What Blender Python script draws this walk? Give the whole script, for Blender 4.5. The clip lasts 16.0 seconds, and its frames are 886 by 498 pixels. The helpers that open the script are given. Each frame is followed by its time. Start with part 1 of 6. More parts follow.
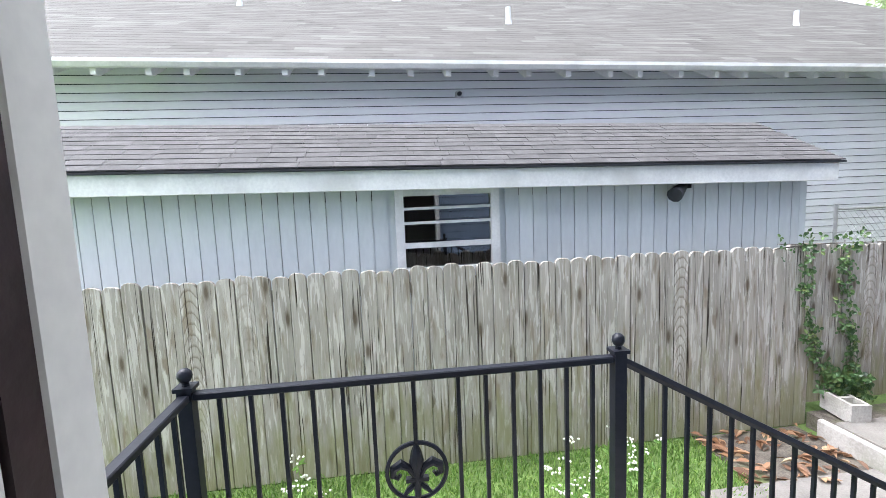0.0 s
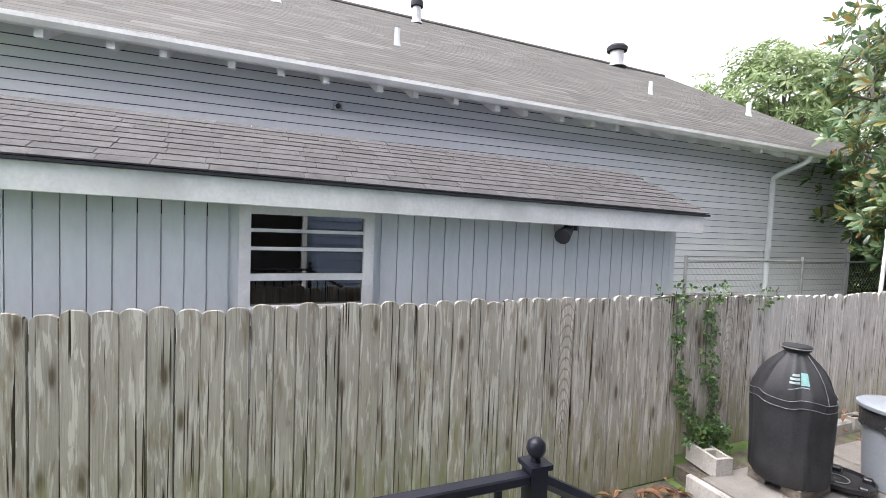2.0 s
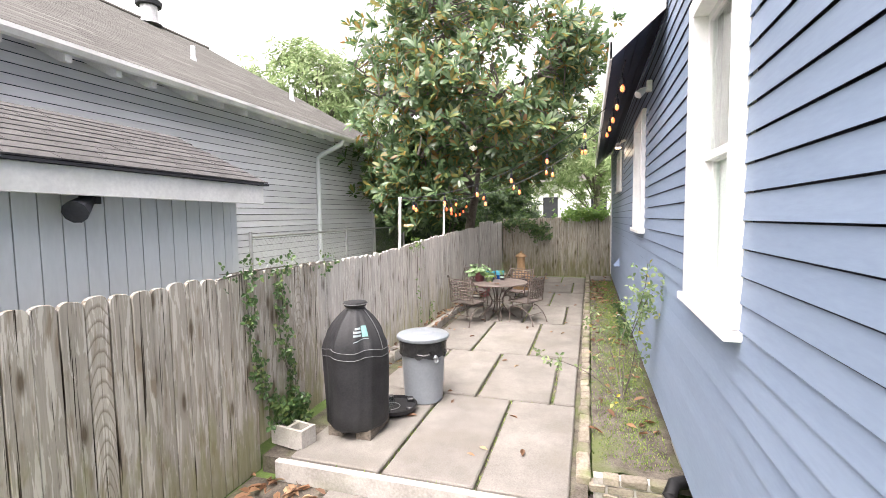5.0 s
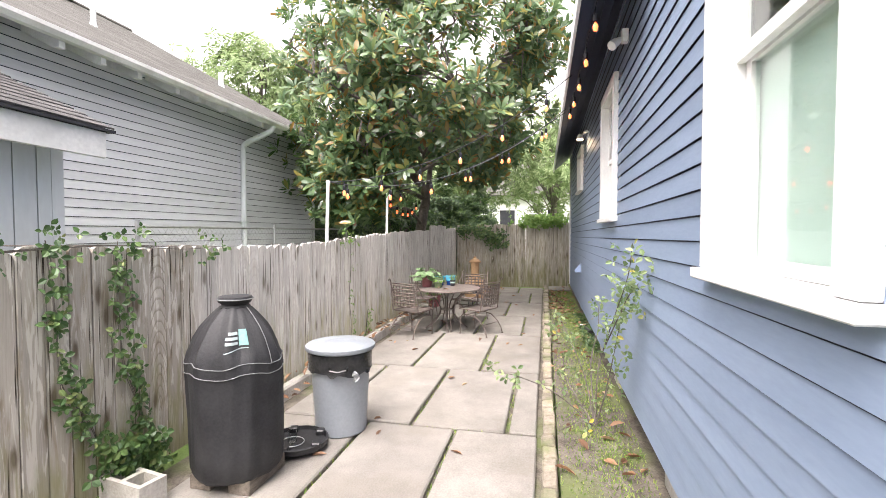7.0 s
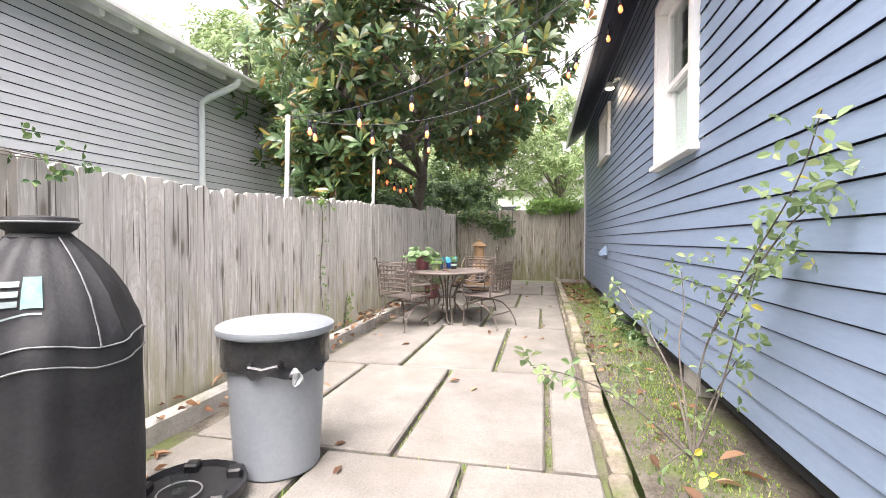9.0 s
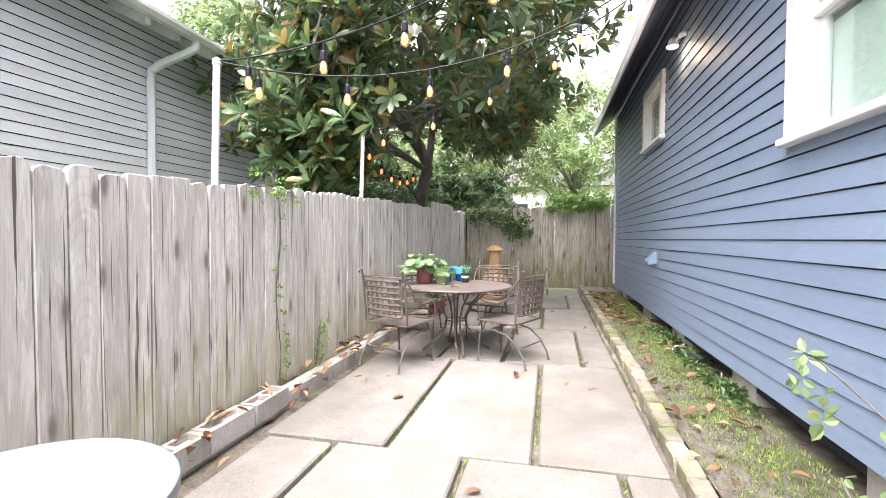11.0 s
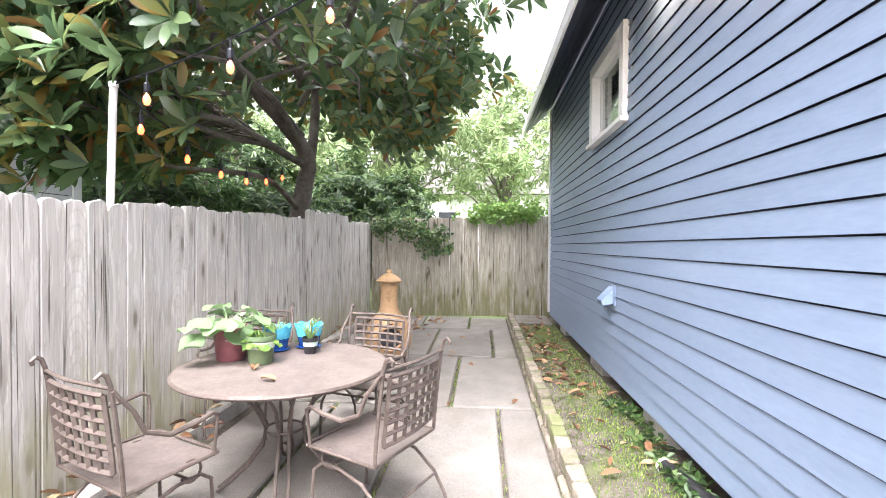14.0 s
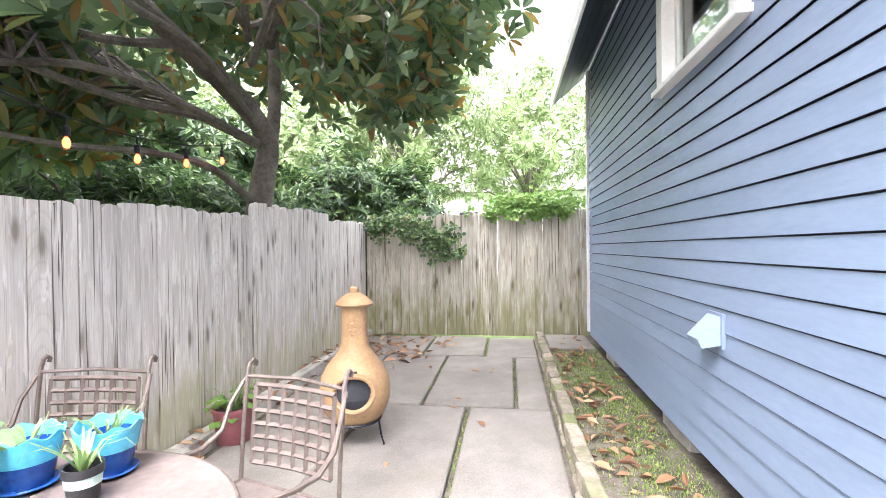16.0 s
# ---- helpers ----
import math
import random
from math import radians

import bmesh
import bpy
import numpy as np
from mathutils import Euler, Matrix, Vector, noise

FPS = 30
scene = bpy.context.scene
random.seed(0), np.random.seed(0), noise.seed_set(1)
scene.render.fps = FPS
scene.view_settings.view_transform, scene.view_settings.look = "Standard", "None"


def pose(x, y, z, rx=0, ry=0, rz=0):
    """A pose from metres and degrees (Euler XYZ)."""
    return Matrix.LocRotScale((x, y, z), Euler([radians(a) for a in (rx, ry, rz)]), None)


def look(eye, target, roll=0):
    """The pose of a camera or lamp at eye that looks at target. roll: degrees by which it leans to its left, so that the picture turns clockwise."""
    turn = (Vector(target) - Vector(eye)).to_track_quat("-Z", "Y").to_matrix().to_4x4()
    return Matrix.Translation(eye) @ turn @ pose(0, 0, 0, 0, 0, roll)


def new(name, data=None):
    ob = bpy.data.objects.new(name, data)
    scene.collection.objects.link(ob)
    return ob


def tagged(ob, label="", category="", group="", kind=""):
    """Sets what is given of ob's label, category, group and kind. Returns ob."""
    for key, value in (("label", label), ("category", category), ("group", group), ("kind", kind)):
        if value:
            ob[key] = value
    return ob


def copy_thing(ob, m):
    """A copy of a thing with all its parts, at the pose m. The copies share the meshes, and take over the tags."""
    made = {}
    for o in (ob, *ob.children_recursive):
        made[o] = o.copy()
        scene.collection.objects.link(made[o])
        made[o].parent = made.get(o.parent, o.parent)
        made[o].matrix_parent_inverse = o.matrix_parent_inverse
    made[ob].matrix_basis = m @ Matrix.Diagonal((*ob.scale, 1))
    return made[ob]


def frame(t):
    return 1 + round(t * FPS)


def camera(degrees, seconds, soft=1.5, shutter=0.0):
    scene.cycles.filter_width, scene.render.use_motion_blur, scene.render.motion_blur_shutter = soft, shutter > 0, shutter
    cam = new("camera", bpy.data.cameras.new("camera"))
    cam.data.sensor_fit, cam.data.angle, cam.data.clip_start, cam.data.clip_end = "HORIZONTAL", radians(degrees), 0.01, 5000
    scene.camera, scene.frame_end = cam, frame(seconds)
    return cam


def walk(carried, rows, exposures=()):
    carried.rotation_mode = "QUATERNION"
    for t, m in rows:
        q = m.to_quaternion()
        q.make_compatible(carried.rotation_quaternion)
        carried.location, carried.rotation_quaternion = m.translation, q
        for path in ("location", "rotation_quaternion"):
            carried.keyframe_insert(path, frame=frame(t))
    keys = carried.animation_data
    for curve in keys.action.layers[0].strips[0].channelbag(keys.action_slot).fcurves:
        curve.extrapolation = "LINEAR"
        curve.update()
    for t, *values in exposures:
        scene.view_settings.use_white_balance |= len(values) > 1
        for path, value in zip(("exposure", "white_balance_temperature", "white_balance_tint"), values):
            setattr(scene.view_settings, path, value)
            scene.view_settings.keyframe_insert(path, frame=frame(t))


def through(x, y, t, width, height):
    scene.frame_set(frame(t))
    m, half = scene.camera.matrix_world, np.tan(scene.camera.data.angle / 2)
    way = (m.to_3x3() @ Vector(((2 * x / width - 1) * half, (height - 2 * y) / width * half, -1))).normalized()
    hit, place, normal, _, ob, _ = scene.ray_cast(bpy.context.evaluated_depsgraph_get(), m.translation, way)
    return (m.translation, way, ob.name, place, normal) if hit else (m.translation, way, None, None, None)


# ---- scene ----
cam = camera(87.3, 16.0, 0.6)
PATH = [
    (0, (0.042, 0.211, 2.228), (0.292, 2.182, 1.998), -2.3),
    (0.5, (0.045, 0.386, 2.219), (0.297, 2.363, 2.047), -1.3),
    (1, (0.138, 0.584, 2.192), (0.41, 2.562, 2.068), 0.1),
    (1.5, (0.22, 0.743, 2.203), (0.671, 2.689, 2.093), 1.6),
    (2, (0.245, 0.912, 2.207), (1.007, 2.758, 2.102), 2.3),
    (2.5, (0.36, 0.999, 2.171), (1.433, 2.683, 2.057), 2.2),
    (3, (0.439, 1.134, 2.155), (1.774, 2.619, 2.039), 1.7),
    (3.5, (0.41, 1.265, 2.125), (2.002, 2.47, 2.014), 1.2),
    (4, (0.355, 1.323, 2.121), (2.124, 2.25, 2.015), 0.2),
    (4.5, (0.443, 1.338, 2.105), (2.302, 2.063, 1.97), -0.2),
    (5, (0.746, 1.309, 2.092), (2.648, 1.909, 1.945), -0.8),
    (5.2, (0.871, 1.306, 2.088), (2.782, 1.877, 1.945), -0.8),
    (7.3, (2.103, 1.399, 1.607), (4.056, 1.823, 1.538), -0.0),
    (7.5, (2.228, 1.412, 1.538), (4.18, 1.839, 1.469), -0.1),
    (8, (2.574, 1.502, 1.346), (4.528, 1.925, 1.277), 0.4),
    (8.5, (2.973, 1.573, 1.234), (4.927, 1.996, 1.175), -0.1),
    (9, (3.417, 1.73, 1.2), (5.372, 2.149, 1.149), -0.0),
    (9.5, (3.831, 1.859, 1.158), (5.789, 2.262, 1.111), -0.7),
    (9.7, (3.983, 1.905, 1.156), (5.94, 2.315, 1.115), -0.6),
    (11.8, (5.555, 2.205, 1.402), (7.502, 2.653, 1.319), 0.7),
    (12, (5.706, 2.235, 1.432), (7.664, 2.636, 1.358), 0.6),
    (12.5, (6.048, 2.18, 1.46), (8.029, 2.458, 1.431), 0.3),
    (13, (6.42, 2.11, 1.454), (8.405, 2.352, 1.454), 0.7),
    (13.5, (6.862, 2.041, 1.468), (8.853, 2.235, 1.467), 0.8),
    (14, (7.271, 1.909, 1.463), (9.264, 2.074, 1.434), 0.5),
    (14.5, (7.72, 1.845, 1.443), (9.711, 2.029, 1.393), 0.4),
    (15, (8.169, 1.804, 1.452), (10.16, 1.985, 1.415), 0.0),
    (15.5, (8.607, 1.772, 1.478), (10.593, 2.009, 1.451), -0.5),
    (16, (9.062, 1.796, 1.458), (11.042, 2.075, 1.44), -0.6),
]
walk(cam, [(t, look(eye, target, roll)) for t, eye, target, roll in PATH], [(0, 2.35, 6000, 13), (1, 2.1, 6150, 15), (1.5, 1.95, 6250, 15), (2.5, 2.0, 6500, 17), (5, 2.3, 6800, 17), (7.5, 2.4, 6800, 17), (9.5, 2.6, 6700, 17), (12, 2.85, 6450, 16), (13.5, 3.15, 6400, 17), (14.5, 3.25, 6350, 17), (15.2, 3.4, 6300, 17), (16, 3.65, 6300, 17)])

# ---- light ----
world = bpy.data.worlds.new("overcast")
scene.world = world
world.use_nodes = True
wn, wl = world.node_tree.nodes, world.node_tree.links
sky = wn.new("ShaderNodeTexSky")
sky.sky_type = "NISHITA"
sky.sun_disc = False
sky.sun_elevation, sky.sun_rotation = radians(63), radians(281)
sky.air_density, sky.dust_density, sky.ozone_density = 1.0, 5.0, 0.6
pale = wn.new("ShaderNodeHueSaturation")
pale.inputs["Saturation"].default_value = 0.08
wl.new(sky.outputs["Color"], pale.inputs["Color"])
wl.new(pale.outputs["Color"], wn["Background"].inputs["Color"])
wn["Background"].inputs["Strength"].default_value = 0.15
sun = new("sun", bpy.data.lights.new("sun", "SUN"))
sun.data.energy, sun.data.angle, sun.data.color = 0.55, radians(60), (1.0, 0.97, 0.93)
sun.matrix_world = look((0, 0, 30), (-30 * 0.51 * math.sin(radians(281)), -30 * 0.51 * math.cos(radians(281)), 0))

# ---- materials ----


def surf(name, dark, light, scale=4.0, rough=0.75, bump=0.25, rand=0.0, stretch=(1, 1, 1), fine=40.0, stain=None, stain_scale=1.5, stain_amount=0.5, metal=0.0, island=False, spec=0.4):
    """A weathered surface: two scales of colour, a stain with its own outline, and relief."""
    m = bpy.data.materials.new(name)
    m.use_nodes = True
    n, l = m.node_tree.nodes, m.node_tree.links
    b = n["Principled BSDF"]
    co = n.new("ShaderNodeTexCoord")
    info = n.new("ShaderNodeNewGeometry") if island else n.new("ShaderNodeObjectInfo")
    rnd = info.outputs["Random Per Island"] if island else info.outputs["Random"]
    shift = n.new("ShaderNodeMath")
    shift.operation = "MULTIPLY"
    l.new(rnd, shift.inputs[0])
    shift.inputs[1].default_value = 53.0
    mp = n.new("ShaderNodeMapping")
    mp.inputs["Scale"].default_value = stretch
    l.new(co.outputs["Object"], mp.inputs["Vector"])
    l.new(shift.outputs[0], mp.inputs["Location"])
    big = n.new("ShaderNodeTexNoise")
    big.inputs["Scale"].default_value, big.inputs["Detail"].default_value, big.inputs["Roughness"].default_value = scale, 6, 0.65
    small = n.new("ShaderNodeTexNoise")
    small.inputs["Scale"].default_value, small.inputs["Detail"].default_value = fine, 4
    l.new(mp.outputs[0], big.inputs["Vector"])
    l.new(mp.outputs[0], small.inputs["Vector"])
    ramp = n.new("ShaderNodeValToRGB")
    ramp.color_ramp.elements[0].position, ramp.color_ramp.elements[1].position = 0.3, 0.7
    ramp.color_ramp.elements[0].color, ramp.color_ramp.elements[1].color = (*dark, 1), (*light, 1)
    add = n.new("ShaderNodeMath")
    add.operation = "MULTIPLY_ADD"
    l.new(small.outputs["Fac"], add.inputs[0])
    add.inputs[1].default_value = 0.5
    half = n.new("ShaderNodeMath")
    half.operation = "SUBTRACT"
    l.new(big.outputs["Fac"], half.inputs[0])
    half.inputs[1].default_value = 0.25
    l.new(half.outputs[0], add.inputs[2])
    l.new(add.outputs[0], ramp.inputs["Fac"])
    col = ramp.outputs["Color"]
    if stain:
        sn = n.new("ShaderNodeTexNoise")
        sn.inputs["Scale"].default_value, sn.inputs["Detail"].default_value = stain_scale, 8
        l.new(mp.outputs[0], sn.inputs["Vector"])
        sr = n.new("ShaderNodeValToRGB")
        sr.color_ramp.elements[0].position, sr.color_ramp.elements[1].position = 0.5, 0.68
        sr.color_ramp.elements[1].color = (stain_amount, stain_amount, stain_amount, 1)
        l.new(sn.outputs["Fac"], sr.inputs["Fac"])
        mx = n.new("ShaderNodeMix")
        mx.data_type = "RGBA"
        l.new(sr.outputs["Color"], mx.inputs["Factor"])
        l.new(col, mx.inputs["A"])
        mx.inputs["B"].default_value = (*stain, 1)
        col = mx.outputs["Result"]
    if rand:
        hs = n.new("ShaderNodeHueSaturation")
        mr = n.new("ShaderNodeMapRange")
        mr.inputs["To Min"].default_value, mr.inputs["To Max"].default_value = 1 - rand, 1 + rand
        l.new(rnd, mr.inputs["Value"])
        l.new(mr.outputs[0], hs.inputs["Value"])
        l.new(col, hs.inputs["Color"])
        col = hs.outputs["Color"]
    l.new(col, b.inputs["Base Color"])
    bp = n.new("ShaderNodeBump")
    bp.inputs["Strength"].default_value, bp.inputs["Distance"].default_value = bump, 0.01
    l.new(add.outputs[0], bp.inputs["Height"])
    l.new(bp.outputs[0], b.inputs["Normal"])
    b.inputs["Roughness"].default_value, b.inputs["Metallic"].default_value = rough, metal
    b.inputs["Specular IOR Level"].default_value = spec
    return m


def glass(name, tint=(0.9, 0.95, 0.95), gloss=0.08):
    m = bpy.data.materials.new(name)
    m.use_nodes = True
    n, l = m.node_tree.nodes, m.node_tree.links
    n.remove(n["Principled BSDF"])
    tr, gl, mx, lw, pw = n.new("ShaderNodeBsdfTransparent"), n.new("ShaderNodeBsdfGlossy"), n.new("ShaderNodeMixShader"), n.new("ShaderNodeLayerWeight"), n.new("ShaderNodeMath")
    ad = n.new("ShaderNodeMath")
    tr.inputs["Color"].default_value = (*tint, 1)
    gl.inputs["Roughness"].default_value = 0.02
    pw.operation, ad.operation = "POWER", "ADD"
    pw.inputs[1].default_value = 5.0
    ad.inputs[1].default_value = gloss
    ad.use_clamp = True
    lw.inputs["Blend"].default_value = 0.5
    l.new(lw.outputs["Facing"], pw.inputs[0])
    l.new(pw.outputs[0], ad.inputs[0])
    l.new(ad.outputs[0], mx.inputs["Fac"])
    l.new(tr.outputs[0], mx.inputs[1])
    l.new(gl.outputs[0], mx.inputs[2])
    l.new(mx.outputs[0], n["Material Output"].inputs["Surface"])
    return m


def glow(name, colour, strength):
    m = bpy.data.materials.new(name)
    m.use_nodes = True
    b = m.node_tree.nodes["Principled BSDF"]
    b.inputs["Base Color"].default_value = (*colour, 1)
    b.inputs["Emission Color"].default_value = (*colour, 1)
    b.inputs["Emission Strength"].default_value = strength
    return m


def leafy(name, colours, rough=0.45, through=0.35):
    """Leaves: one colour out of a few for each leaf, part of the light passing through."""
    m = bpy.data.materials.new(name)
    m.use_nodes = True
    n, l = m.node_tree.nodes, m.node_tree.links
    b = n["Principled BSDF"]
    g = n.new("ShaderNodeNewGeometry")
    r = n.new("ShaderNodeValToRGB")
    r.color_ramp.interpolation = "LINEAR"
    while len(r.color_ramp.elements) < len(colours):
        r.color_ramp.elements.new(0.5)
    for e, (p, c) in zip(r.color_ramp.elements, colours):
        e.position, e.color = p, (*c, 1)
    l.new(g.outputs["Random Per Island"], r.inputs["Fac"])
    l.new(r.outputs["Color"], b.inputs["Base Color"])
    b.inputs["Roughness"].default_value = rough
    b.inputs["Specular IOR Level"].default_value = 0.5 if rough > 0.3 else 0.95
    t = n.new("ShaderNodeBsdfTranslucent")
    l.new(r.outputs["Color"], t.inputs["Color"])
    mx = n.new("ShaderNodeMixShader")
    mx.inputs["Fac"].default_value = through
    l.new(b.outputs[0], mx.inputs[1])
    l.new(t.outputs[0], mx.inputs[2])
    l.new(mx.outputs[0], n["Material Output"].inputs["Surface"])
    return m


BLUE = surf("blue_paint", (0.2, 0.263, 0.37), (0.24, 0.308, 0.422), 1.3, 0.5, 0.1, 0.05, (0.4, 1, 2), 30)
WHITE = surf("white_paint", (0.74, 0.74, 0.74), (0.84, 0.84, 0.83), 2.5, 0.45, 0.08)
OLDWHITE = surf("old_white_paint", (0.62, 0.62, 0.62), (0.8, 0.8, 0.79), 2.0, 0.6, 0.15, stain=(0.4, 0.4, 0.38), stain_scale=2.5, stain_amount=0.4)
GREYBLUE = surf("grey_blue_paint", (0.62, 0.63, 0.67), (0.72, 0.73, 0.77), 1.0, 0.6, 0.12, 0.05, (0.35, 1, 1.5), 30, stain=(0.5, 0.53, 0.555), stain_scale=0.8, stain_amount=0.35)
PANEL = surf("pale_grey_panel", (0.56, 0.595, 0.61), (0.64, 0.675, 0.69), 1.2, 0.6, 0.15, 0.04, (1, 1, 0.3), 30, stain=(0.5, 0.53, 0.545), stain_scale=1.2, stain_amount=0.35)
# one near-black for dark fittings and for shade painted into hollows and under eaves
DARK_PARTS_AND_SHADE = surf("dark_parts_and_shade", (0.015, 0.016, 0.02), (0.03, 0.032, 0.04), 3, 0.8)
SOFFIT_AND_JOINT_SHADE = surf("navy_soffit_and_joint_shade", (0.028, 0.034, 0.058), (0.046, 0.053, 0.082), 2, 0.6, 0.2, 0.2)


def wood(name, base, pale, brown, dark, moss, flakes=0.5, stains=0.6, cracks=0.7, rand=0.1, arch=0.8):
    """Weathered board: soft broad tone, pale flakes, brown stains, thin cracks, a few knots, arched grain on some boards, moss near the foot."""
    m = bpy.data.materials.new(name)
    m.use_nodes = True
    n, l = m.node_tree.nodes, m.node_tree.links
    b = n["Principled BSDF"]
    co, info = n.new("ShaderNodeTexCoord"), n.new("ShaderNodeObjectInfo")
    sh = n.new("ShaderNodeVectorMath")
    sh.operation = "SCALE"
    sh.inputs[0].default_value = (31.0, 17.0, 47.0)
    l.new(info.outputs["Random"], sh.inputs["Scale"])
    ad = n.new("ShaderNodeVectorMath")
    l.new(co.outputs["Object"], ad.inputs[0])
    l.new(sh.outputs[0], ad.inputs[1])

    def mapped(scale, source=None, place=(0, 0, 0)):
        mp = n.new("ShaderNodeMapping")
        mp.inputs["Scale"].default_value, mp.inputs["Location"].default_value = scale, place
        l.new(source or ad.outputs[0], mp.inputs["Vector"])
        return mp.outputs[0]

    def noisy(scale, detail=4, warp=0.0, rough=0.55):
        t = n.new("ShaderNodeTexNoise")
        t.inputs["Scale"].default_value, t.inputs["Detail"].default_value, t.inputs["Distortion"].default_value, t.inputs["Roughness"].default_value = 1.0, detail, warp, rough
        l.new(mapped(scale), t.inputs["Vector"])
        return t.outputs["Fac"]

    def ramp(fac, *stops):
        r = n.new("ShaderNodeValToRGB")
        while len(r.color_ramp.elements) < len(stops):
            r.color_ramp.elements.new(0.5)
        for e, (p, col) in zip(r.color_ramp.elements, stops):
            e.position, e.color = p, (*(col if isinstance(col, tuple) else (col,) * 3), 1)
        l.new(fac, r.inputs["Fac"])
        return r.outputs["Color"]

    def blend(fac, a, c, kind="MIX"):
        x = n.new("ShaderNodeMix")
        x.data_type, x.blend_type = "RGBA", kind
        for sock, val in (("Factor", fac), ("A", a), ("B", c)):
            if isinstance(val, float):
                x.inputs[sock].default_value = val
            elif isinstance(val, tuple):
                x.inputs[sock].default_value = (*val, 1)
            else:
                l.new(val, x.inputs[sock])
        return x.outputs["Result"]

    grain = noisy((120, 6, 3.0), 5, 0.6, 0.7)
    col = ramp(noisy((9, 2, 1.6), 5, 0.5), (0.3, tuple(0.86 * c for c in base)), (0.55, base), (0.75, tuple(0.45 * c + 0.55 * d for c, d in zip(base, pale))))
    col = blend(1.0, col, ramp(grain, (0.25, 0.74), (0.5, 1.0), (0.75, 1.1)), "MULTIPLY")
    col = blend(ramp(noisy((30, 3, 2.8), 5, 0.8), (0.54, 0.0), (0.575, flakes)), col, pale)
    col = blend(ramp(noisy((17, 2, 2.6), 6, 0.5), (0.55, 0.0), (0.66, stains)), col, brown)
    col = blend(ramp(noisy((46, 3, 0.7), 3, 0.25), (0.345, cracks), (0.385, 0.0)), col, dark)
    wv = n.new("ShaderNodeTexWave")
    wv.wave_type, wv.rings_direction, wv.wave_profile = "RINGS", "Y", "SAW"
    for k, val in (("Scale", 1.0), ("Distortion", 1.6), ("Detail", 2.0), ("Detail Scale", 1.2), ("Detail Roughness", 0.5)):
        wv.inputs[k].default_value = val
    l.new(mapped((22, 1, 3.4), co.outputs["Object"], (-1.5, 0, -1.2)), wv.inputs["Vector"])
    some = ramp(info.outputs["Random"], (0.84, 0.0), (0.88, arch))
    col = blend(blend(1.0, ramp(wv.outputs["Fac"], (0.0, 0.85), (0.28, 0.0), (0.9, 0.0), (1.0, 0.5)), some, "MULTIPLY"), col, tuple(0.5 * (c + d) for c, d in zip(brown, dark)))
    vo = n.new("ShaderNodeTexVoronoi")
    vo.inputs["Scale"].default_value = 1.0
    vo.voronoi_dimensions = "2D"
    flat_map = n.new("ShaderNodeMapping")
    flat_map.inputs["Scale"].default_value, flat_map.inputs["Rotation"].default_value = (5.2, 1, 1.5), (radians(90), 0, 0)
    l.new(ad.outputs[0], flat_map.inputs["Vector"])
    l.new(flat_map.outputs[0], vo.inputs["Vector"])
    pick = ramp(vo.outputs["Color"], (0.5, 0.0), (0.54, 0.9))
    near = ramp(vo.outputs["Distance"], (0.05, 1.0), (0.09, 0.7), (0.13, 0.3), (0.26, 0.0))
    col = blend(blend(1.0, near, pick, "MULTIPLY"), col, tuple(0.6 * c + 0.4 * d for c, d in zip(dark, brown)))
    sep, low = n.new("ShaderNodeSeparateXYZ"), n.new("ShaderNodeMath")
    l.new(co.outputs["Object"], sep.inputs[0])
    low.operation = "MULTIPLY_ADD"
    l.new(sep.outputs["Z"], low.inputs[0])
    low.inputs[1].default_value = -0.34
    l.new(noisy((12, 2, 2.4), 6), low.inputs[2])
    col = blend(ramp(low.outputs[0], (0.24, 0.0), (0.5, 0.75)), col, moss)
    hs, mr = n.new("ShaderNodeHueSaturation"), n.new("ShaderNodeMapRange")
    mr.inputs["To Min"].default_value, mr.inputs["To Max"].default_value = 1 - rand, 1 + rand
    l.new(info.outputs["Random"], mr.inputs["Value"])
    l.new(mr.outputs[0], hs.inputs["Value"])
    l.new(col, hs.inputs["Color"])
    l.new(hs.outputs["Color"], b.inputs["Base Color"])
    bp = n.new("ShaderNodeBump")
    bp.inputs["Strength"].default_value, bp.inputs["Distance"].default_value = 0.5, 0.006
    l.new(grain, bp.inputs["Height"])
    l.new(bp.outputs[0], b.inputs["Normal"])
    b.inputs["Roughness"].default_value = 0.88
    b.inputs["Specular IOR Level"].default_value = 0.25
    return m


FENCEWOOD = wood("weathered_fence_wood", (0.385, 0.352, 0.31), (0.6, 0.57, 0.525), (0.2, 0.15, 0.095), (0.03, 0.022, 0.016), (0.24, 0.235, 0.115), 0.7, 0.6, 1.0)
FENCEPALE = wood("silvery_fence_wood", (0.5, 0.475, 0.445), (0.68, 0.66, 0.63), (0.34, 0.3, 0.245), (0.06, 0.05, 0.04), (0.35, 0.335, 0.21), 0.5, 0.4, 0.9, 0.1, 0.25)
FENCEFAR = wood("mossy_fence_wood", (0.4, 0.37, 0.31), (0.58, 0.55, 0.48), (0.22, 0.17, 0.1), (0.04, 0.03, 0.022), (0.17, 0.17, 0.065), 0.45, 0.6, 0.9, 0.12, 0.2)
SHINGLE = surf("grey_brown_shingle", (0.045, 0.043, 0.043), (0.08, 0.077, 0.077), 6, 0.9, 0.5, 0.14, (1, 1, 1), 60)
ROOFGREY = surf("grey_shingle_roof", (0.052, 0.049, 0.044), (0.088, 0.084, 0.077), 0.8, 0.9, 0.5, 0.06, (1, 1, 1), 50, stain=(0.15, 0.145, 0.138), stain_scale=0.5, stain_amount=0.5, island=True)
